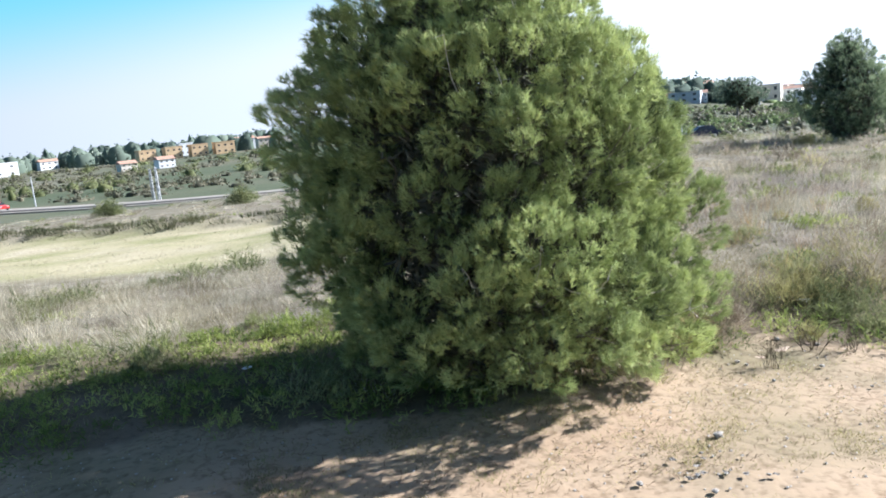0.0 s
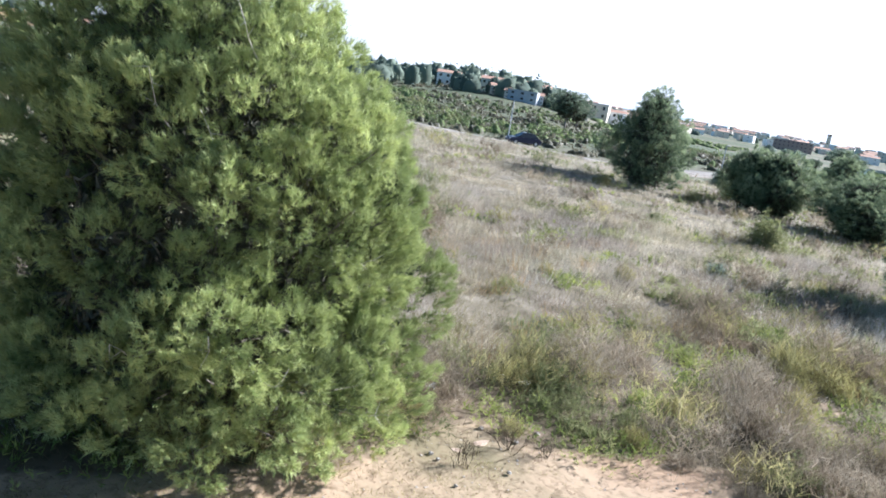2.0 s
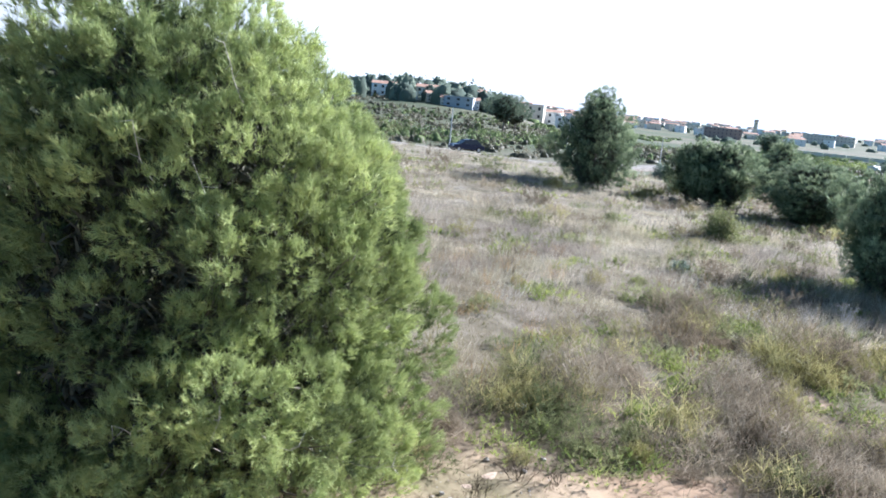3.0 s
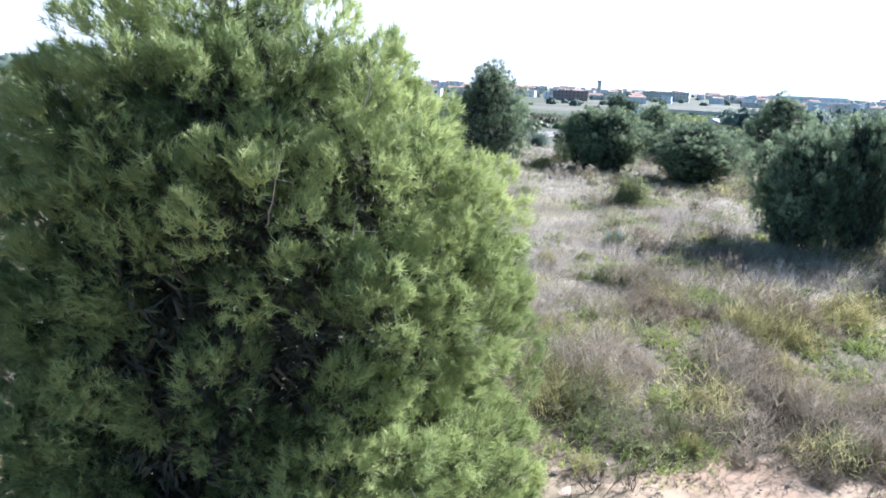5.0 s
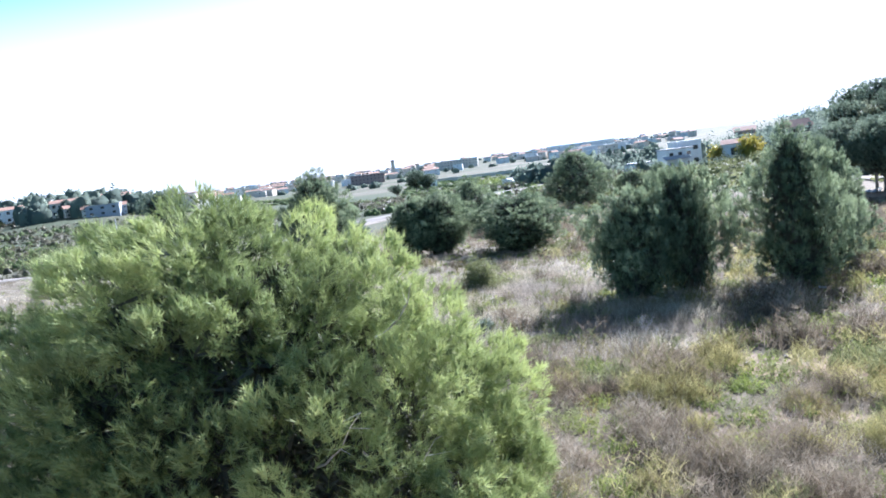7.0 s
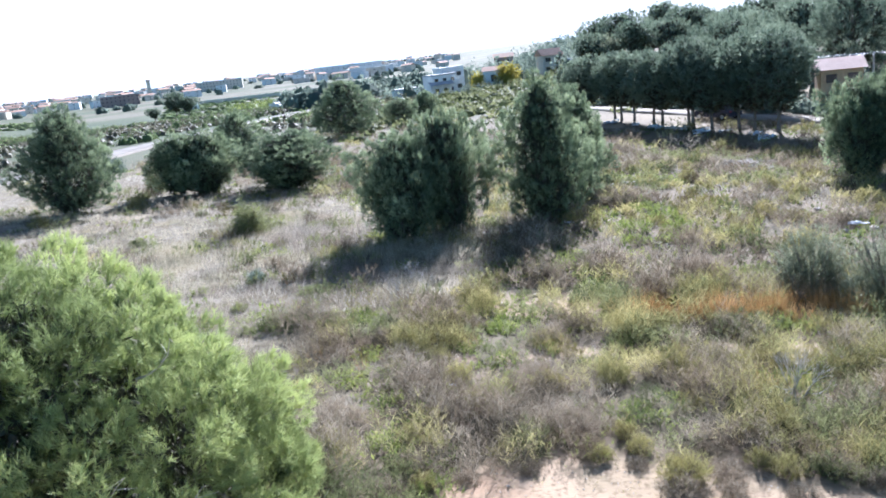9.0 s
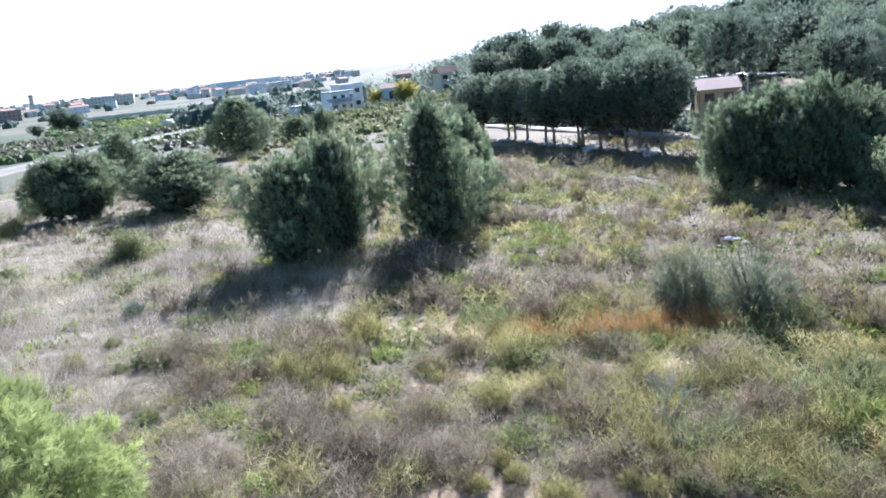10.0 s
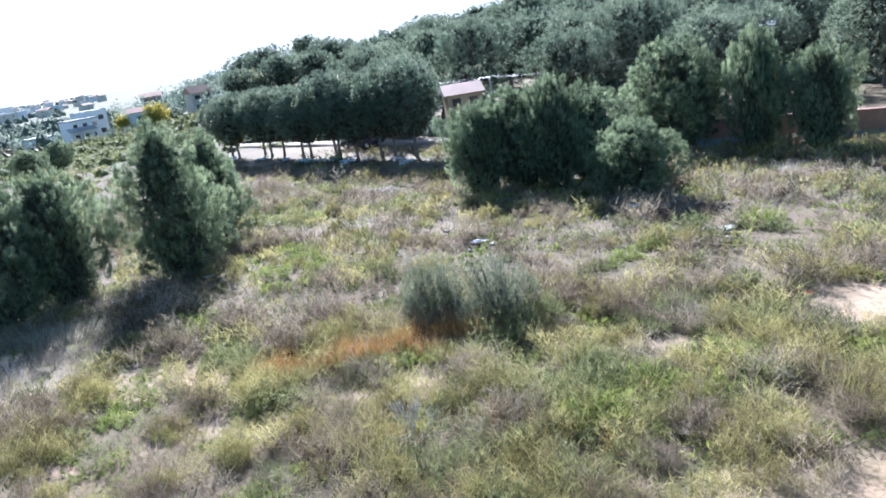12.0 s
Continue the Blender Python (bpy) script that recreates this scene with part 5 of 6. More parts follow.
bushes("undergrowth", "dark undergrowth below the pines of the slope", "woods", 76, 220, (76, 128), (78, 180), (3, 7), (1.5, 3.5), WOODS, 0.12, 20, lambda x, y, d: ((x > 70) | (y < -6)) * (x > 58) * 1.0)
bushes("undergrowth", "dark scrub along the far side of the lane", "scrub", 78, 1100, (58, 90), (66, 100), (1.6, 3.2), (0.9, 2.2), WOODS, 0.13, 16, lambda x, y, d: (np.abs(0.86 * (x - 60.8) - 0.51 * (y + 4.2) - 4.6) < 2.4) * (y > 6.5) * 1.0)
bushes("far_woods", "umbrella pines on the ridge beyond the road", "woods", 69, 120, (6, 23), (360, 520), (9, 16), (8, 13), WOODS, 0.12, 24)
bushes("scrub", "grey scrub and dry bushes below the white house", "scrub", 70, 620, (48, 72), (82, 195), (1.5, 4.5), (0.5, 1.6), SCRUB, 0.14, 10, off_road)
bushes("scrub", "green bushes below the white house", "scrub", 75, 260, (50, 70), (100, 195), (2, 5), (1.0, 2.6), SCRUB, 0.13, 14, off_road)
bushes("scrub", "grey and brown scrub beyond the road", "scrub", 77, 1300, (11, 56), (128, 330), (2.5, 6), (1.0, 2.6), GREYSCRUB, 0.15, 8, off_road)
for az, r, w, h, wall, pitch in ((13.5, 400, 11, 6, WHITE_WALL, 1.4), (15.2, 430, 12, 7, WHITE_WALL, 0), (16.6, 380, 10, 6, CREAM_WALL, 1.4), (18.0, 420, 14, 6, WHITE_WALL, 1.4), (18.9, 360, 13, 4.5, GREY_WALL, 0), (19.8, 400, 12, 7, WHITE_WALL, 1.4), (21.0, 460, 16, 7, CREAM_WALL, 0), (24.0, 430, 14, 8, CREAM_WALL, 0), (25.4, 440, 12, 7, WHITE_WALL, 1.4), (26.8, 420, 15, 7, WHITE_WALL, 0)):
    house("house", {GREY_WALL: "low grey hall on the hillside", WHITE_WALL: "white house on the hillside", CREAM_WALL: "cream house on the hillside"}[wall], "house", az, r, w, 9, h, wall, ROOF_TILE if pitch else ROOF_GREY, -8, "houses on the hillside", pitch=pitch)
rng = np.random.default_rng(19)
for i in range(38):
    az = rng.uniform(15.5, 29)
    r = rng.uniform(350, 460) if az < 23 else rng.uniform(420, 900)
    wall, pitch = (WHITE_WALL, CREAM_WALL)[i % 2], 1.4 if rng.random() < 0.6 else 0
    house("house", "white house on the hillside" if i % 2 == 0 else "cream house on the hillside", "house", az, r, rng.uniform(4.5, 9), 7, rng.uniform(2.6, 4.8), wall, ROOF_TILE if pitch else ROOF_GREY, rng.uniform(-35, 35), "houses on the hillside", pitch=pitch, glass=0.3)


# ---- poles, cars, wall and lane ----
def mast(name, label, category, x, y, h, r, group="", arm=0.0, lamp=False):
    """A tapered post on a footing, with a cross-arm or a lamp head where it has one."""
    root = thing(name, label, category, group, x, y, float(height(x, y)) + 0.0)
    v, f = tube([(0, 0, -0.3), (0, 0, h * 0.3), (0, 0, h * 0.7), (0, 0, h)], [r, r * 0.9, r * 0.75, r * 0.6], 8)
    mesh_part("post", np_mesh("post", v, f, mat=GALVANISED, flat=False), root)
    if arm:
        bm = bmesh.new()
        box(bm, 0, 0, h - 0.25, arm, 0.1, 0.1)
        part("crossarm", bm, GALVANISED, root)
        for sx in (-0.45, 0.0, 0.45):
            v, f = tube([(sx * arm, 0, h - 0.15), (sx * arm, 0, h + 0.02), (sx * arm, 0, h + 0.12)], [0.05, 0.09, 0.05], 7)
            mesh_part("insulator", np_mesh("insulator", v, f, mat=WHITE_WALL, flat=False), root)
    if lamp:
        bm = bmesh.new()
        box(bm, 0.45, 0, h - 0.02, 0.9, 0.12, 0.1, 0.03)
        part("lamp_head", bm, GALVANISED, root)
    return root


def lattice(name, label, x, y, h, w):
    """A square lattice mast: four legs and zigzag braces."""
    root = thing(name, label, "mast", "masts by the road", x, y, float(height(x, y)))
    for sx in (-1, 1):
        for sy in (-1, 1):
            v, f = tube([(sx * w / 2, sy * w / 2, -0.3), (sx * w * 0.42, sy * w * 0.42, h * 0.5), (sx * w * 0.3, sy * w * 0.3, h)], [0.06, 0.05, 0.04], 5)
            mesh_part("leg", np_mesh("leg", v, f, mat=GALVANISED), root)
    n = 9
    for i in range(n):
        z0, z1 = h * i / n, h * (i + 1) / n
        a, b = w / 2 * (1 - 0.4 * i / n), w / 2 * (1 - 0.4 * (i + 1) / n)
        s = 1 if i % 2 else -1
        pcs = [tube([(-s * a, q * a, z0), (s * b, q * b, z1)], [0.03, 0.03], 4) for q in (-1, 1)] + [tube([(q * a, -s * a, z0), (q * b, s * b, z1)], [0.03, 0.03], 4) for q in (-1, 1)]
        v, f = join(pcs)
        mesh_part("brace", np_mesh("brace", v, f, mat=GALVANISED), root)
    return root


lattice("lattice_mast", "pale steel lattice mast by the road", -41.3, 124.0, 5.0, 0.34)
lattice("lattice_mast", "pale steel lattice mast by the road", -40.5, 124.3, 5.2, 0.34)
mast("street_pole", "thin grey pole beside the road", "pole", -70.0, 146.0, 5.4, 0.14, "poles by the road")
mast("street_pole", "thin grey pole beside the road", "pole", 42.5, 126.0, 7.0, 0.13, "poles by the road")
mast("street_pole", "thin grey pole beside the road", "pole", 55.5, 109.5, 6.8, 0.13, "poles by the road")
mast("street_lamp", "grey street lamp beside the road", "street lamp", 79.5, 121.0, 4.6, 0.10, "poles by the road", lamp=True)


def along(az, r, z):
    return r * math.sin(radians(az)), r * math.cos(radians(az)), z


PYLONS = [(66.6, 150.0), (84.9, 92.0), (103.6, 78.0)]
TOPS = [2.9, 1.4, 3.4]
for (az, r), top in zip(PYLONS, TOPS):
    x, y, _ = along(az, r, 0)
    mast("utility_pole", "utility pole with a cross-arm and white insulators", "pole", x, y, top - float(height(x, y)), 0.13, "utility poles", arm=2.2)
for (a, b) in ((0, 1), (1, 2)):
    for s in (-0.99, 0.99):
        p, q = np.array(along(*PYLONS[a], TOPS[a] + 0.1)), np.array(along(*PYLONS[b], TOPS[b] + 0.1))
        p[0] += s
        q[0] += s
        t = np.linspace(0, 1, 14)[:, None]
        pts = p + (q - p) * t
        pts[:, 2] -= 1.0 * (4 * t * (1 - t))[:, 0]
        v, f = tube(pts, np.full(14, 0.016), 4)
        tagged(new("power_line", np_mesh("power_line", v, f, mat=GALVANISED)), "power line slung between utility poles", "power line", "power lines")


def car(label, x, y, z, rz, paint, length=4.2):
    """A car: rounded body, glazed cabin, wheels with rims, lamps."""
    root = thing("car", label, "car", "", x, y, z, rz)
    L, W = length / 2, 0.85
    prof = [(-L, 0.35), (-L * 0.98, 0.75), (-L * 0.8, 0.92), (L * 0.35, 0.95), (L * 0.9, 0.8), (L, 0.55), (L * 0.98, 0.3), (-L * 0.95, 0.28)]
    cab = [(-L * 0.82, 0.9), (-L * 0.6, 1.4), (-L * 0.1, 1.47), (L * 0.18, 1.38), (L * 0.52, 0.92)]

    def loft(points, w0, w1, mat, name, label=""):
        bm = bmesh.new()
        zs = [p[1] for p in points]
        lo, hi = min(zs), max(zs)
        sides = []
        for s in (-1, 1):
            sides.append([bm.verts.new((px, s * (w0 + (w1 - w0) * (pz - lo) / (hi - lo)), pz)) for px, pz in points])
        n = len(points)
        for i in range(n):
            j = (i + 1) % n
            bm.faces.new([sides[0][i], sides[0][j], sides[1][j], sides[1][i]])
        bm.faces.new(sides[0][::-1])
        bm.faces.new(sides[1])
        bmesh.ops.bevel(bm, geom=bm.edges[:], offset=0.05, segments=2, affect="EDGES")
        return part(name, bm, mat, root, label)
    loft(prof, W, W * 0.97, paint, "body")
    loft(cab, W * 0.94, W * 0.7, GLASS_DARK, "cabin_glass", "dark glazed cabin")
    loft([(-L * 0.58, 1.40), (-L * 0.1, 1.48), (L * 0.16, 1.40), (L * 0.14, 1.44), (-L * 0.1, 1.52), (-L * 0.56, 1.44)], W * 0.72, W * 0.70, paint, "roof")
    for sx in (-0.62, 0.64):
        for sy in (-1, 1):
            bm = bmesh.new()
            bmesh.ops.create_cone(bm, cap_ends=True, segments=16, radius1=0.31, radius2=0.31, depth=0.2, matrix=Matrix.Translation((sx * L, sy * W * 0.92, 0.31)) @ Matrix.Rotation(math.pi / 2, 4, "X"))
            wheel = part("wheel", bm, RUBBER, root)
            bm = bmesh.new()
            bmesh.ops.create_cone(bm, cap_ends=True, segments=12, radius1=0.19, radius2=0.17, depth=0.22, matrix=Matrix.Translation((sx * L, sy * W * 0.93, 0.31)) @ Matrix.Rotation(math.pi / 2, 4, "X"))
            part("rim", bm, GALVANISED, wheel)
    for sy in (-1, 1):
        bm = bmesh.new()
        box(bm, L * 0.96, sy * W * 0.7, 0.58, 0.12, 0.3, 0.14, 0.03)
        part("headlight", bm, WHITE_WALL, root)
        bm = bmesh.new()
        box(bm, -L * 0.96, sy * W * 0.75, 0.62, 0.1, 0.22, 0.16, 0.03)
        part("tail_light", bm, CAR_RED, root)
    return root


def on_road(x):
    i = int(np.argmin(np.abs(road_line[:, 0] - x)))
    d = road_line[min(i + 1, len(road_line) - 1)] - road_line[i - 1]
    return (*road_line[i], float(height(*road_line[i])) + 0.35, math.degrees(math.atan2(d[1], d[0])))


cx, cy, cz, ca = on_road(33.5)
car("dark blue car driving along the road", cx, cy - 1.4, cz, ca + 180, CAR_BLUE)
cx, cy, cz, ca = on_road(-72.0)
car("red car driving along the road", cx, cy - 1.4, cz, ca, CAR_RED)
car("dark car parked in the shade of the pines", 72.5, 19.5, float(height(72.5, 19.5)), 60, CAR_BLUE)


def boundary_wall():
    """The garden wall along the lane: rendered panels between piers, a grey-blue base course and a coping."""
    root = thing("garden_wall", "pink rendered garden wall with a grey base", "wall")
    p0, p1 = np.array([57.5, 3.0]), np.array([45.5, -27.0])
    n = 8
    for i in range(n):
        a, b = p0 + (p1 - p0) * i / n, p0 + (p1 - p0) * (i + 1) / n
        c, d = (a + b) / 2, b - a
        ln, an = float(np.hypot(*d)), math.atan2(d[1], d[0])
        z = float(height(*c))
        m = Matrix.Translation((c[0], c[1], z)) @ Matrix.Rotation(an, 4, "Z")
        for name, mat, z0, h, t, l in (("base_course", GREY_WALL, -0.4, 1.0, 0.30, ln), ("panel", PINK_WALL, 0.6, 1.15, 0.22, ln - 0.34), ("coping", PINK_WALL, 1.75, 0.1, 0.34, ln)):
            bm = bmesh.new()
            box(bm, 0, 0, z0, l, t, h, 0.015)
            bm.transform(m)
            part(name, bm, mat, root)
        bm = bmesh.new()
        box(bm, -ln / 2, 0, 0.6, 0.34, 0.34, 1.15, 0.02)
        bm.transform(m)
        part("pier", bm, PINK_WALL, root)
    return root


boundary_wall()


def long_wall():
    """A long pale wall across the plain, in panels between piers."""
    root = thing("perimeter_wall", "long pale perimeter wall on the plain", "wall")
    x0, y0, _ = at(40.8, 640)
    x1, y1, _ = at(53.0, 600)
    n = 9
    for i in range(n):
        a, c = (i + 0.5) / n, math.atan2(y1 - y0, x1 - x0)
        x, y = x0 + (x1 - x0) * a, y0 + (y1 - y0) * a
        bm = bmesh.new()
        box(bm, 0, 0, -1.0, math.hypot(x1 - x0, y1 - y0) / n - 0.4, 0.4, 4.0, 0.03)
        bm.transform(Matrix.Translation((x, y, float(height(x, y)))) @ Matrix.Rotation(c, 4, "Z"))
        part("panel", bm, CREAM_WALL, root)


long_wall()


def lane():
    """The pale lane behind the row of pines."""
    t = np.linspace(0, 1, 40)[:, None]
    c = np.array([[57.0, -2.0]]) + (np.array([[82.0, 40.0]]) - np.array([[57.0, -2.0]])) * t
    d = unit(np.gradient(c, axis=0))
    nrm = np.stack([-d[:, 1], d[:, 0]], 1)
    c = c + np.array([[3.8, -2.2]])
    rows = []
    for s, dz in ((-1.3, -0.3), (-1.2, 0.12), (1.2, 0.12), (1.3, -0.3)):
        q = c + nrm * s
        rows.append(np.column_stack([q, height(c[:, 0], c[:, 1]) + dz]))
    v = np.concatenate(rows)
    n, k = len(c), np.arange(len(c) - 1)
    f = np.concatenate([np.stack([k + r * n, k + 1 + r * n, k + 1 + (r + 1) * n, k + (r + 1) * n], 1) for r in range(3)])
    tagged(new("lane", np_mesh("lane", v, f, mat=GRAVEL)), "pale gravel lane behind the pines", "lane", kind="structure")


lane()


# ---- stones, litter and dead wood ----
def stone_mesh(rng, sx, sy, sz):
    bm = bmesh.new()
    bmesh.ops.create_icosphere(bm, subdivisions=2, radius=0.5)
    o = rng.random(3) * 50
    for v in bm.verts:
        k = 1 + 0.35 * noise.noise(Vector(v.co) * 2.2 + Vector(o)) + 0.12 * noise.noise(Vector(v.co) * 6 + Vector(o))
        v.co = Vector((v.co.x * sx * k, v.co.y * sy * k, v.co.z * sz * k))
    me = bpy.data.meshes.new("stone")
    bm.to_mesh(me)
    bm.free()
    me.materials.append(STONE)
    return me


rng = np.random.default_rng(77)
STONES = [stone_mesh(rng, 1.0, rng.uniform(0.6, 0.9), rng.uniform(0.4, 0.7)) for _ in range(6)]


def stone(x, y, s, label, group=""):
    ob = new("stone", STONES[int(rng.integers(6))])
    ob.matrix_basis = Matrix.Translation((x, y, float(height(x, y)) + s * 0.12)) @ Matrix.Rotation(rng.random() * 6, 4, "Z") @ Matrix.Diagonal((s, s, s, 1))
    return tagged(ob, label, "stone", group)


stone(2.8, 6.7, 0.12, "pale fist-sized stone on the sandy track")
for x, y, s in ((4.7, 9.6, 0.08), (5.1, 9.3, 0.07), (5.5, 9.6, 0.09)):
    stone(x, y, s, "flat pale stone at the edge of the grass", "stones at the track")
for i in range(26):
    stone(rng.uniform(-1, 8), rng.uniform(5.6, 9.3), rng.uniform(0.03, 0.07), "small pale stone on the sandy track", "small stones on the track")
for cx, cy, n, sp, lo, hi in ((46.8, 12.3, 16, 1.3, 0.25, 0.7), (44.0, 11.2, 12, 1.2, 0.25, 0.6), (33.6, -0.3, 22, 2.2, 0.2, 0.5), (29.8, 4.6, 12, 1.6, 0.15, 0.4), (27.4, -3.7, 9, 0.9, 0.2, 0.5), (36.8, 16.5, 8, 1.0, 0.2, 0.6), (16.8, 12.0, 16, 2.2, 0.08, 0.22), (15.4, 4.4, 8, 0.9, 0.08, 0.2), (20.9, 6.9, 7, 0.9, 0.1, 0.22)):
    for i in range(n):
        stone(cx + rng.normal(0, sp), cy + rng.normal(0, sp * 0.6), rng.uniform(lo, hi), "pale rubble stone among the weeds", "rubble in the field")


def pebbles():
    """Pebbles, clods and crumbs of litter on the track, too many to count."""
    r = np.random.default_rng(78)
    x, y = scatter(r, 1500, -6, 10, 4.6, 9.8, bare)
    n = len(x)
    s = r.uniform(0.006, 0.022, n)
    z = height(x, y) - 0.02
    o = np.array([[1, 0, 0], [-0.5, 0.87, 0], [-0.5, -0.87, 0], [0, 0, 0.8]])
    a = r.random(n) * 6.28
    rot = np.stack([np.stack([np.cos(a), -np.sin(a), 0 * a], -1), np.stack([np.sin(a), np.cos(a), 0 * a], -1), np.stack([0 * a, 0 * a, 1 + 0 * a], -1)], 1)
    v = np.einsum("nij,kj->nki", rot, o) * s[:, None, None] + np.stack([x, y, z + 0.006], 1)[:, None]
    f = (np.arange(n)[:, None, None] * 4 + np.array([[0, 1, 3], [1, 2, 3], [2, 0, 3]])).reshape(-1, 3)
    tagged(new("pebbles", np_mesh("pebbles", v.reshape(-1, 3), f, mat=STONE)), "scattered pebbles and crumbs of earth", "pebbles", kind="stuff")


pebbles()


def slab(x, y, sx, sy, h, turn):
    """A flat stone, half sunk in the sand."""
    me = STONES[int(rng.integers(6))].copy()
    me.materials.clear()
    me.materials.append(SLAB)
    ob = new("stone_slab", me)
    ob.matrix_basis = Matrix.Translation((x, y, float(height(x, y)) - 0.02)) @ Matrix.Rotation(turn, 4, "Z") @ Matrix.Diagonal((sx, sy, h, 1))
    return tagged(ob, "flat orange stone slab sunk in the sandy track", "stone", "stone slabs on the track")


for x, y, sx, sy, h, turn in ((4.57, 9.24, 0.34, 0.28, 0.07, 0.4), (4.98, 9.45, 0.26, 0.22, 0.06, 1.9), (4.2, 9.0, 0.18, 0.15, 0.05, 2.8), (7.6, 8.9, 0.24, 0.18, 0.06, 2.2)):
    slab(x, y, sx, sy, h, turn)


def needle_litter():
    """Fallen needles and bits of bark on the ground round the big pine."""
    r = np.random.default_rng(79)
    n = 4200
    a, d = r.random(n) * 6.283, 3.9 * np.sqrt(r.random(n))
    x, y = 1.1 + 1.15 * d * np.cos(a), 8.8 + 0.75 * d * np.sin(a)
    z = height(x, y) - 0.02 * bare(x, y) + 0.012
    t, s = r.random(n) * 6.283, r.uniform(0.02, 0.06, n)
    u = np.stack([np.cos(t), np.sin(t), 0.3 * r.normal(size=n)], 1) * s[:, None]
    w = np.stack([-np.sin(t), np.cos(t), 0 * t], 1) * 0.006
    p = np.stack([x, y, z], 1)
    v = np.stack([p - u - w, p - u + w, p + u], 1).reshape(-1, 3)
    tagged(new("needle_litter", np_mesh("needle_litter", v, np.arange(3 * n).reshape(-1, 3), mat=NEEDLE_LITTER)), "brown fallen needles under the pine", "litter", kind="stuff")


needle_litter()


def scrap(x, y, s, mat, label, name="paper_scrap", category="litter", group="litter in the grass", lift=0.04):
    """A crumpled sheet or bag: a folded, uneven patch with thickness."""
    bm = bmesh.new()
    bmesh.ops.create_grid(bm, x_segments=6, y_segments=5, size=0.5)
    o = Vector((rng.random() * 40, rng.random() * 40, 0))
    for v in bm.verts:
        v.co.z = 0.35 * noise.noise(v.co * 3.5 + o) + 0.2 * noise.noise(v.co * 8 + o)
        v.co.x += 0.12 * noise.noise(v.co * 4 - o)
    bmesh.ops.solidify(bm, geom=bm.faces[:], thickness=0.02)
    me = bpy.data.meshes.new(name)
    bm.to_mesh(me)
    bm.free()
    me.materials.append(mat)
    ob = new(name, me)
    ob.matrix_basis = Matrix.Translation((x, y, float(height(x, y)) + lift)) @ Matrix.Rotation(rng.random() * 6, 4, "Z") @ Matrix.Diagonal((s, s * 0.7, s * 0.6, 1))
    return tagged(ob, label, category, group)


for x, y, s in ((-2.4, 10.0, 0.14), (4.2, 10.6, 0.2), (5.8, 11.1, 0.18), (5.5, 11.3, 0.12), (6.3, 11.2, 0.13), (10.4, 11.1, 0.14)):
    scrap(x, y, s, PAPER, "white paper scrap lying in the grass", lift=0.07)
for i in range(12):
    scrap(26.2 + rng.normal(0, 0.9), 16.6 + rng.normal(0, 0.6), rng.uniform(0.2, 0.5), PAPER, "pale crumpled litter under the pines", "plastic_bag", lift=0.08)
for x, y in ((41.0, 19.4), (36.6, 17.0), (37.6, 16.4), (27.6, -3.6), (33.4, -1.0), (29.2, 5.2)):
    scrap(x, y, 0.6, PAPER, "white plastic bag caught in the weeds", "plastic_bag", lift=0.18)
scrap(19.7, -3.9, 0.24, ORANGE_PLASTIC, "orange plastic scrap beside the sandy patch", "plastic_scrap", lift=0.08)
for i in range(14):
    scrap(2.6 + rng.normal(0, 0.28), 6.0 + rng.normal(0, 0.16), rng.uniform(0.03, 0.08), STONE, "grey crumbs of litter on the track", "rubbish_scrap", group="litter on the track", lift=0.01)
for i in range(22):
    t = rng.random()
    x, y = 59.5 + 15.0 * t + rng.normal(0, 0.8), 12.0 + 22.0 * t + rng.normal(0, 0.8)
    scrap(x, y, rng.uniform(0.5, 1.3), PAPER, "white rubble and litter along the lane", "rubble_scrap", group="litter along the lane", lift=0.15)


def dead_shrub(x, y, h, label, seed, name="dead_shrub", mat=PALE_BARK, stems=3, depth=4, thick=0.016):
    """A leafless shrub: stems that fork again and again."""
    r = np.random.default_rng(seed)
    root = thing(name, label, "shrub", "", x, y, float(height(x, y)))
    for s in range(stems):
        pieces = []

        def grow(p, d, ln, rad, k):
            q = p + d * ln
            pieces.append(tube([p, (p + q) / 2 + r.normal(0, 0.04 * ln, 3), q], [rad, rad * 0.85, rad * 0.65], 5 if k > 1 else 4))
            if k:
                for _ in range(3 if k > 1 else 2):
                    grow(q - d * ln * 0.25 * r.random(), unit(d + r.normal(0, 0.5, 3) + np.array([0, 0, 0.26])), ln * r.uniform(0.6, 0.8), rad * 0.55, k - 1)
        grow(np.array([r.normal(0, 0.04), r.normal(0, 0.04), -0.05]), unit(np.array([r.normal(0, 0.35), r.normal(0, 0.35), 1.0])), h * 0.36, thick * h, depth)
        v, f = join(pieces)
        mesh_part("stem", np_mesh("stem", v, f, mat=mat), root)
    return root


dead_shrub(12.4, 5.1, 1.15, "leafless grey shrub with forked twigs", 91, stems=5, depth=4, thick=0.013)
dead_shrub(4.2, 8.6, 0.5, "dry brown weed stalks on the sand", 92, "dead_weed", TWIGS, 9, 3, 0.009)
dead_shrub(4.9, 9.1, 0.55, "dry brown weed stalks on the sand", 93, "dead_weed", TWIGS, 9, 3, 0.009)
dead_shrub(5.4, 9.0, 0.45, "dry brown weed stalks on the sand", 94, "dead_weed", TWIGS, 9, 3, 0.009)
dead_shrub(9.3, 8.6, 0.5, "dry brown weed stalks at the track's edge", 95, "dead_weed", TWIGS, 9, 3, 0.009)
for i, (x, y) in enumerate(((15.9, 16.2), (16.6, 15.6), (17.3, 16.6), (15.2, 15.4))):
    dead_shrub(x, y, 0.95, "pale leafless twigs in the field", 96 + i, "dead_weed", PALE_BARK, 6, 3, 0.010)

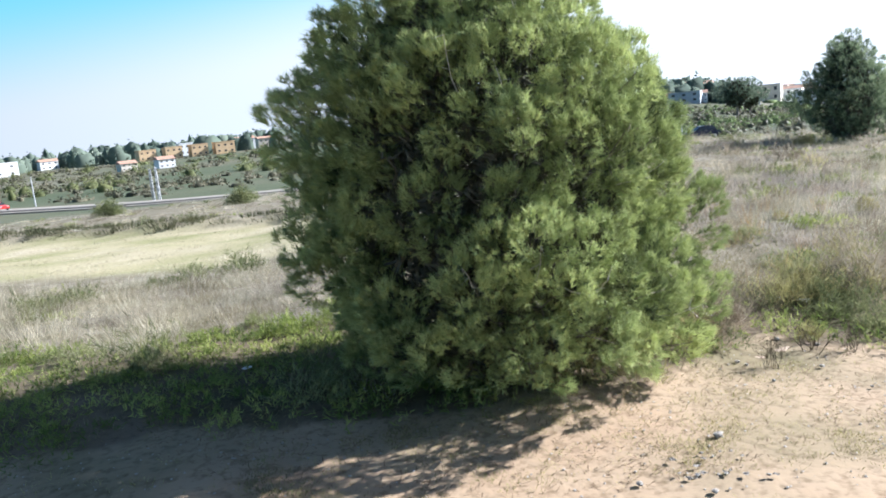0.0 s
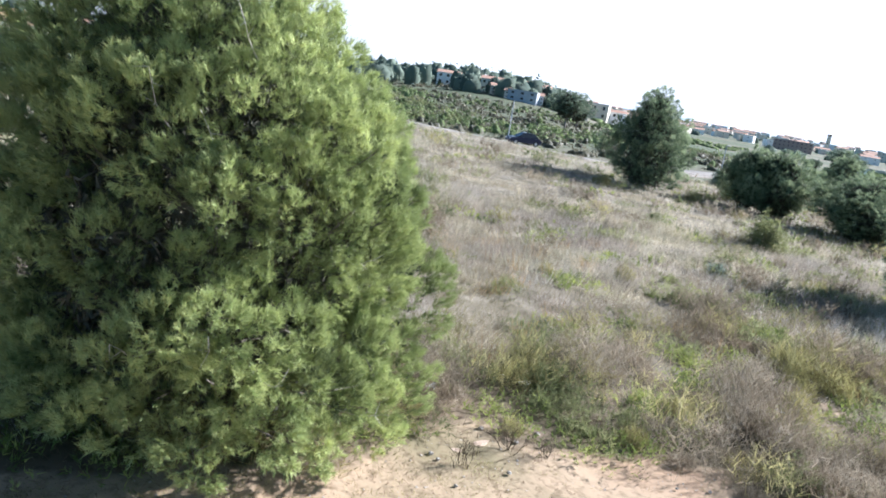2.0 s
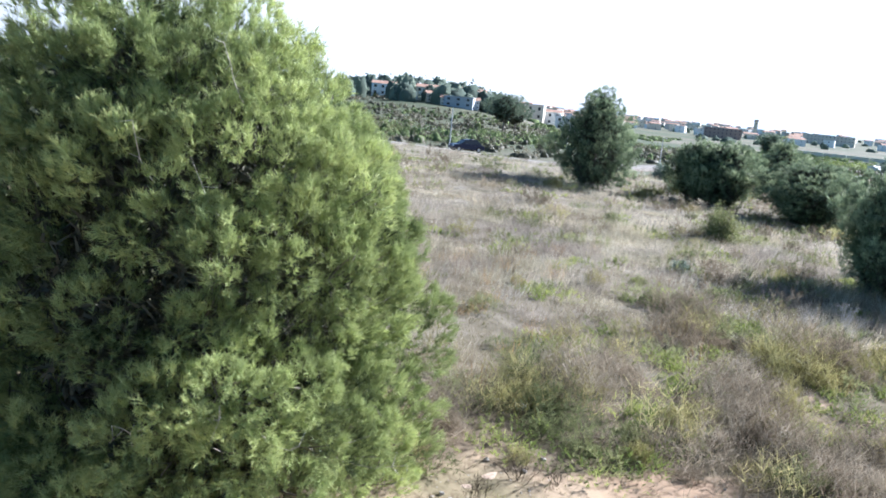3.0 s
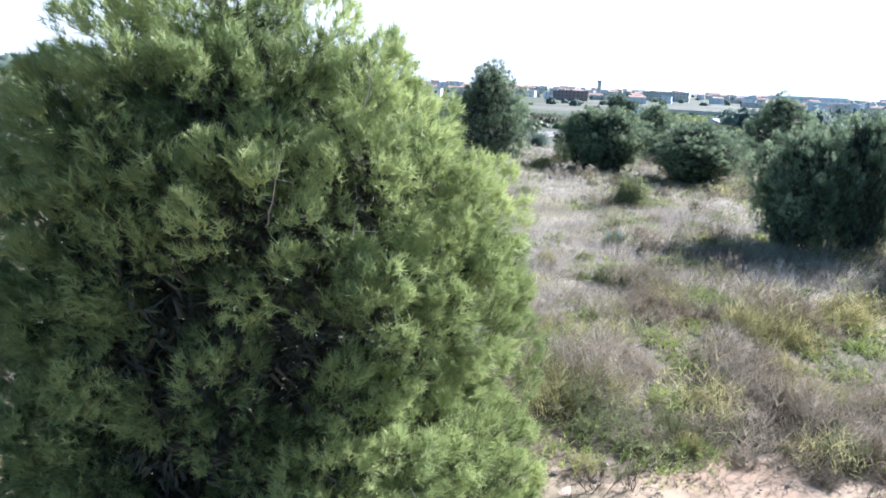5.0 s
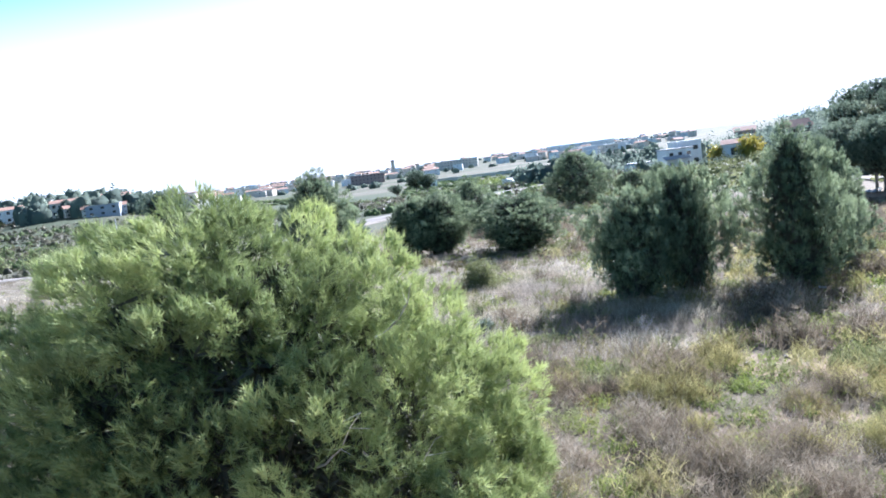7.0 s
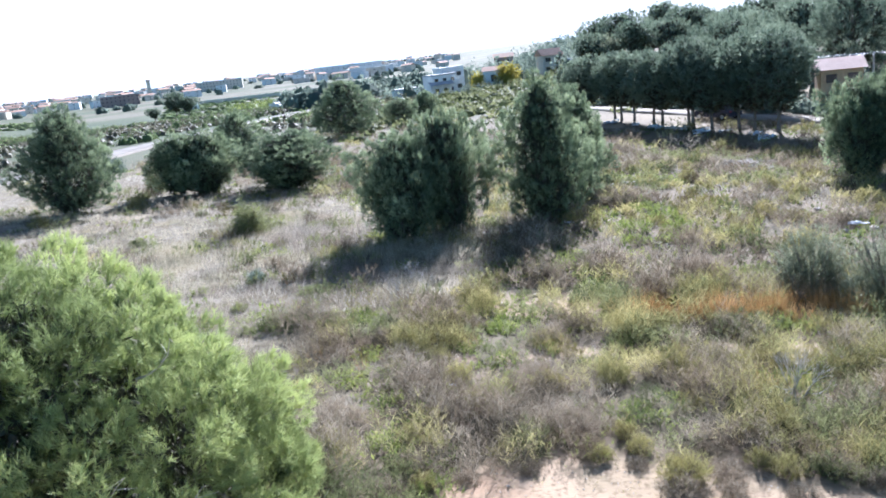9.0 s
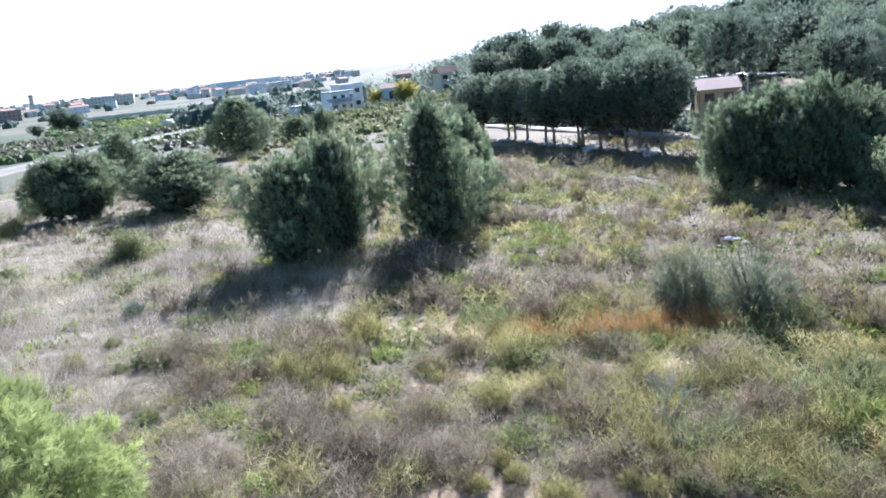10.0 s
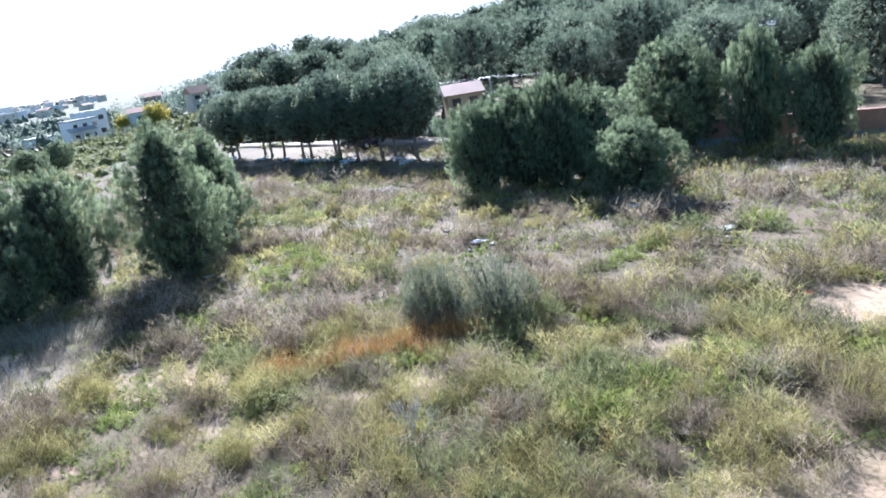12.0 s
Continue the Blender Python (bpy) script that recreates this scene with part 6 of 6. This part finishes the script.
# bushes that stand out of the field
BUSH = "bushes in the field"
green = fan_bush("green_bush", "low bright green leafy bush in the field", "bush", 81, 0.26, 1.15, GRASS, 150, 0.09, 0.016, 8, 0.5, group=BUSH)
broom = fan_bush("broom_bush", "low olive-yellow broom bush in the field", "bush", 82, 0.75, 1.4, WEED, 240, 0.17, 0.014, 9, 0.65, group=BUSH)
brown = fan_bush("dry_bush", "brown half-dead bush in the field", "bush", 83, 0.72, 1.4, TWIGS, 230, 0.18, 0.012, 9, 0.5, group=BUSH)
dark = fan_bush("dark_bush", "small dark green bush in the field", "bush", 84, 0.65, 1.2, SCRUB, 250, 0.11, 0.017, 9, 0.5, group=BUSH)
SPOTS = [(brown, 8.3, 6.0, 0.6), (broom, 8.8, 6.1, 0.65), (brown, 8.4, 5.2, 0.6), (brown, 9.2, 5.6, 0.75), (broom, 9.4, 7.0, 0.6), (brown, 8.2, 4.5, 0.6), (brown, 8.9, 6.9, 0.5), (broom, 9.6, 4.8, 0.7),
         (brown, 8.7, 5.4, 0.6), (brown, 9.3, 6.3, 0.7), (brown, 9.0, 4.5, 0.65), (broom, 9.7, 5.2, 0.6), (brown, 8.0, 8.3, 0.55), (broom, 8.9, 7.5, 0.6), (brown, 9.8, 3.6, 0.7), (broom, 10.0, 2.4, 0.7), (dark, 9.9, 4.3, 0.6), (brown, 7.4, 9.1, 0.5), (broom, 6.9, 9.6, 0.55),
         (green, 32.4, 14.5, 1.3), (green, 31.2, 13.6, 1.2), (green, 29.0, 12.2, 1.4), (green, 27.2, 11.0, 1.3), (green, 25.4, 10.6, 1.1), (green, 26.4, 12.6, 1.2), (green, 24.6, 12.0, 1.0), (green, 13.6, 15.6, 0.9), (green, 14.6, 15.0, 0.8),
         (green, 13.2, 1.6, 1.0), (green, 14.2, 0.6, 1.1), (green, 12.6, 0.4, 0.9), (green, 26.4, -0.9, 1.0), (green, 25.2, 0.2, 1.1), (green, 24.2, 0.8, 0.9), (green, 28.6, -4.8, 1.5), (green, 49.8, -8.6, 2.0), (green, 47.6, -10.4, 1.8), (green, -2.2, 12.2, 0.8), (green, -1.4, 13.0, 0.9), (green, -3.4, 12.0, 0.7),
         (broom, 8.2, 10.6, 0.8), (broom, 9.6, 10.2, 0.9), (broom, 11.2, 9.4, 0.9), (broom, 12.2, 8.4, 0.8), (broom, 10.8, 11.2, 0.8), (broom, 37.8, 9.6, 1.4), (broom, 35.8, 8.0, 1.4), (broom, 40.0, 14.0, 1.3), (broom, 30.8, 8.6, 1.2), (broom, 25.6, 39.8, 1.6), (broom, 20.0, 40.0, 1.4), (broom, 11.4, 19.2, 0.8), (broom, 44.0, 9.0, 1.3), (broom, 34.8, 5.2, 1.3), (broom, 8.9, 18.6, 0.5),
         (brown, 11.0, 4.0, 1.0), (brown, 11.8, 2.6, 1.1), (brown, 10.6, 5.6, 0.8), (brown, 12.6, 3.6, 0.9), (brown, 30.0, 10.6, 1.3), (brown, 32.6, 9.4, 1.3), (brown, 28.2, 9.0, 1.2), (brown, 33.6, 2.2, 1.3), (brown, 24.2, -1.6, 1.2), (brown, 23.0, 2.2, 1.2), (brown, 6.6, 10.0, 0.7), (brown, 7.4, 10.2, 0.8), (brown, 20.6, 12.2, 1.0),
         (dark, 12.1, 3.1, 1.5), (dark, 11.1, 2.4, 1.3), (dark, 10.8, 3.8, 1.1), (brown, 12.4, 0.1, 1.5), (brown, 11.4, 1.0, 1.2), (brown, 14.1, -2.7, 1.5), (brown, 15.0, -1.9, 1.2), (green, 13.2, 1.8, 1.4), (green, 14.4, 0.7, 1.5), (green, 15.3, -1.1, 1.4), (green, 13.8, -0.4, 1.2), (dark, 11.6, 5.8, 0.9), (dark, 10.6, 3.0, 0.9), (dark, 13.4, 7.6, 0.8), (dark, 20.8, 13.6, 1.2), (dark, 21.4, 12.8, 1.1), (dark, 36.0, 12.6, 1.2), (dark, 38.0, 6.4, 1.3), (dark, 26.0, 4.0, 1.0), (dark, 21.6, 2.6, 1.1), (dark, 19.4, 1.6, 1.0), (dark, 18.6, 31.0, 1.2), (dark, 24.8, 34.0, 1.2), (dark, 13.0, 19.6, 0.8)]
seen_kind = set()
for i, (b, x, y, s) in enumerate(SPOTS):
    m = Matrix.Translation((x, y, float(height(x, y)) - 0.02)) @ Matrix.Rotation(i * 2.4, 4, "Z") @ Matrix.Diagonal((s, s, s * (0.85 + 0.3 * ((i * 37) % 10) / 10), 1))
    if b.name in seen_kind:
        copy_thing(b, m)
    else:
        seen_kind.add(b.name)
        b.matrix_basis = m
yx, yy, yz = at(62.5, 196)
stand(shrub("yellow_tree", "yellow-leaved tree beside the small white house", "tree", 85, 6.0, 6.0, GOLD_LEAF, 420, 0.5, 0.6), yx, yy)
yx, yy, yz = at(60.4, 198)
stand(shrub("yellow_tree", "small yellow-green tree beside the white house", "tree", 86, 5.0, 3.6, GOLD_LEAF, 300, 0.4, 0.6), yx, yy)
yx, yy, yz = at(69.5, 150)
stand(shrub("pale_tree", "pale silvery tree among the dark pines", "tree", 87, 8.0, 4.6, OLIVE, 360, 0.45, 0.6), yx, yy)
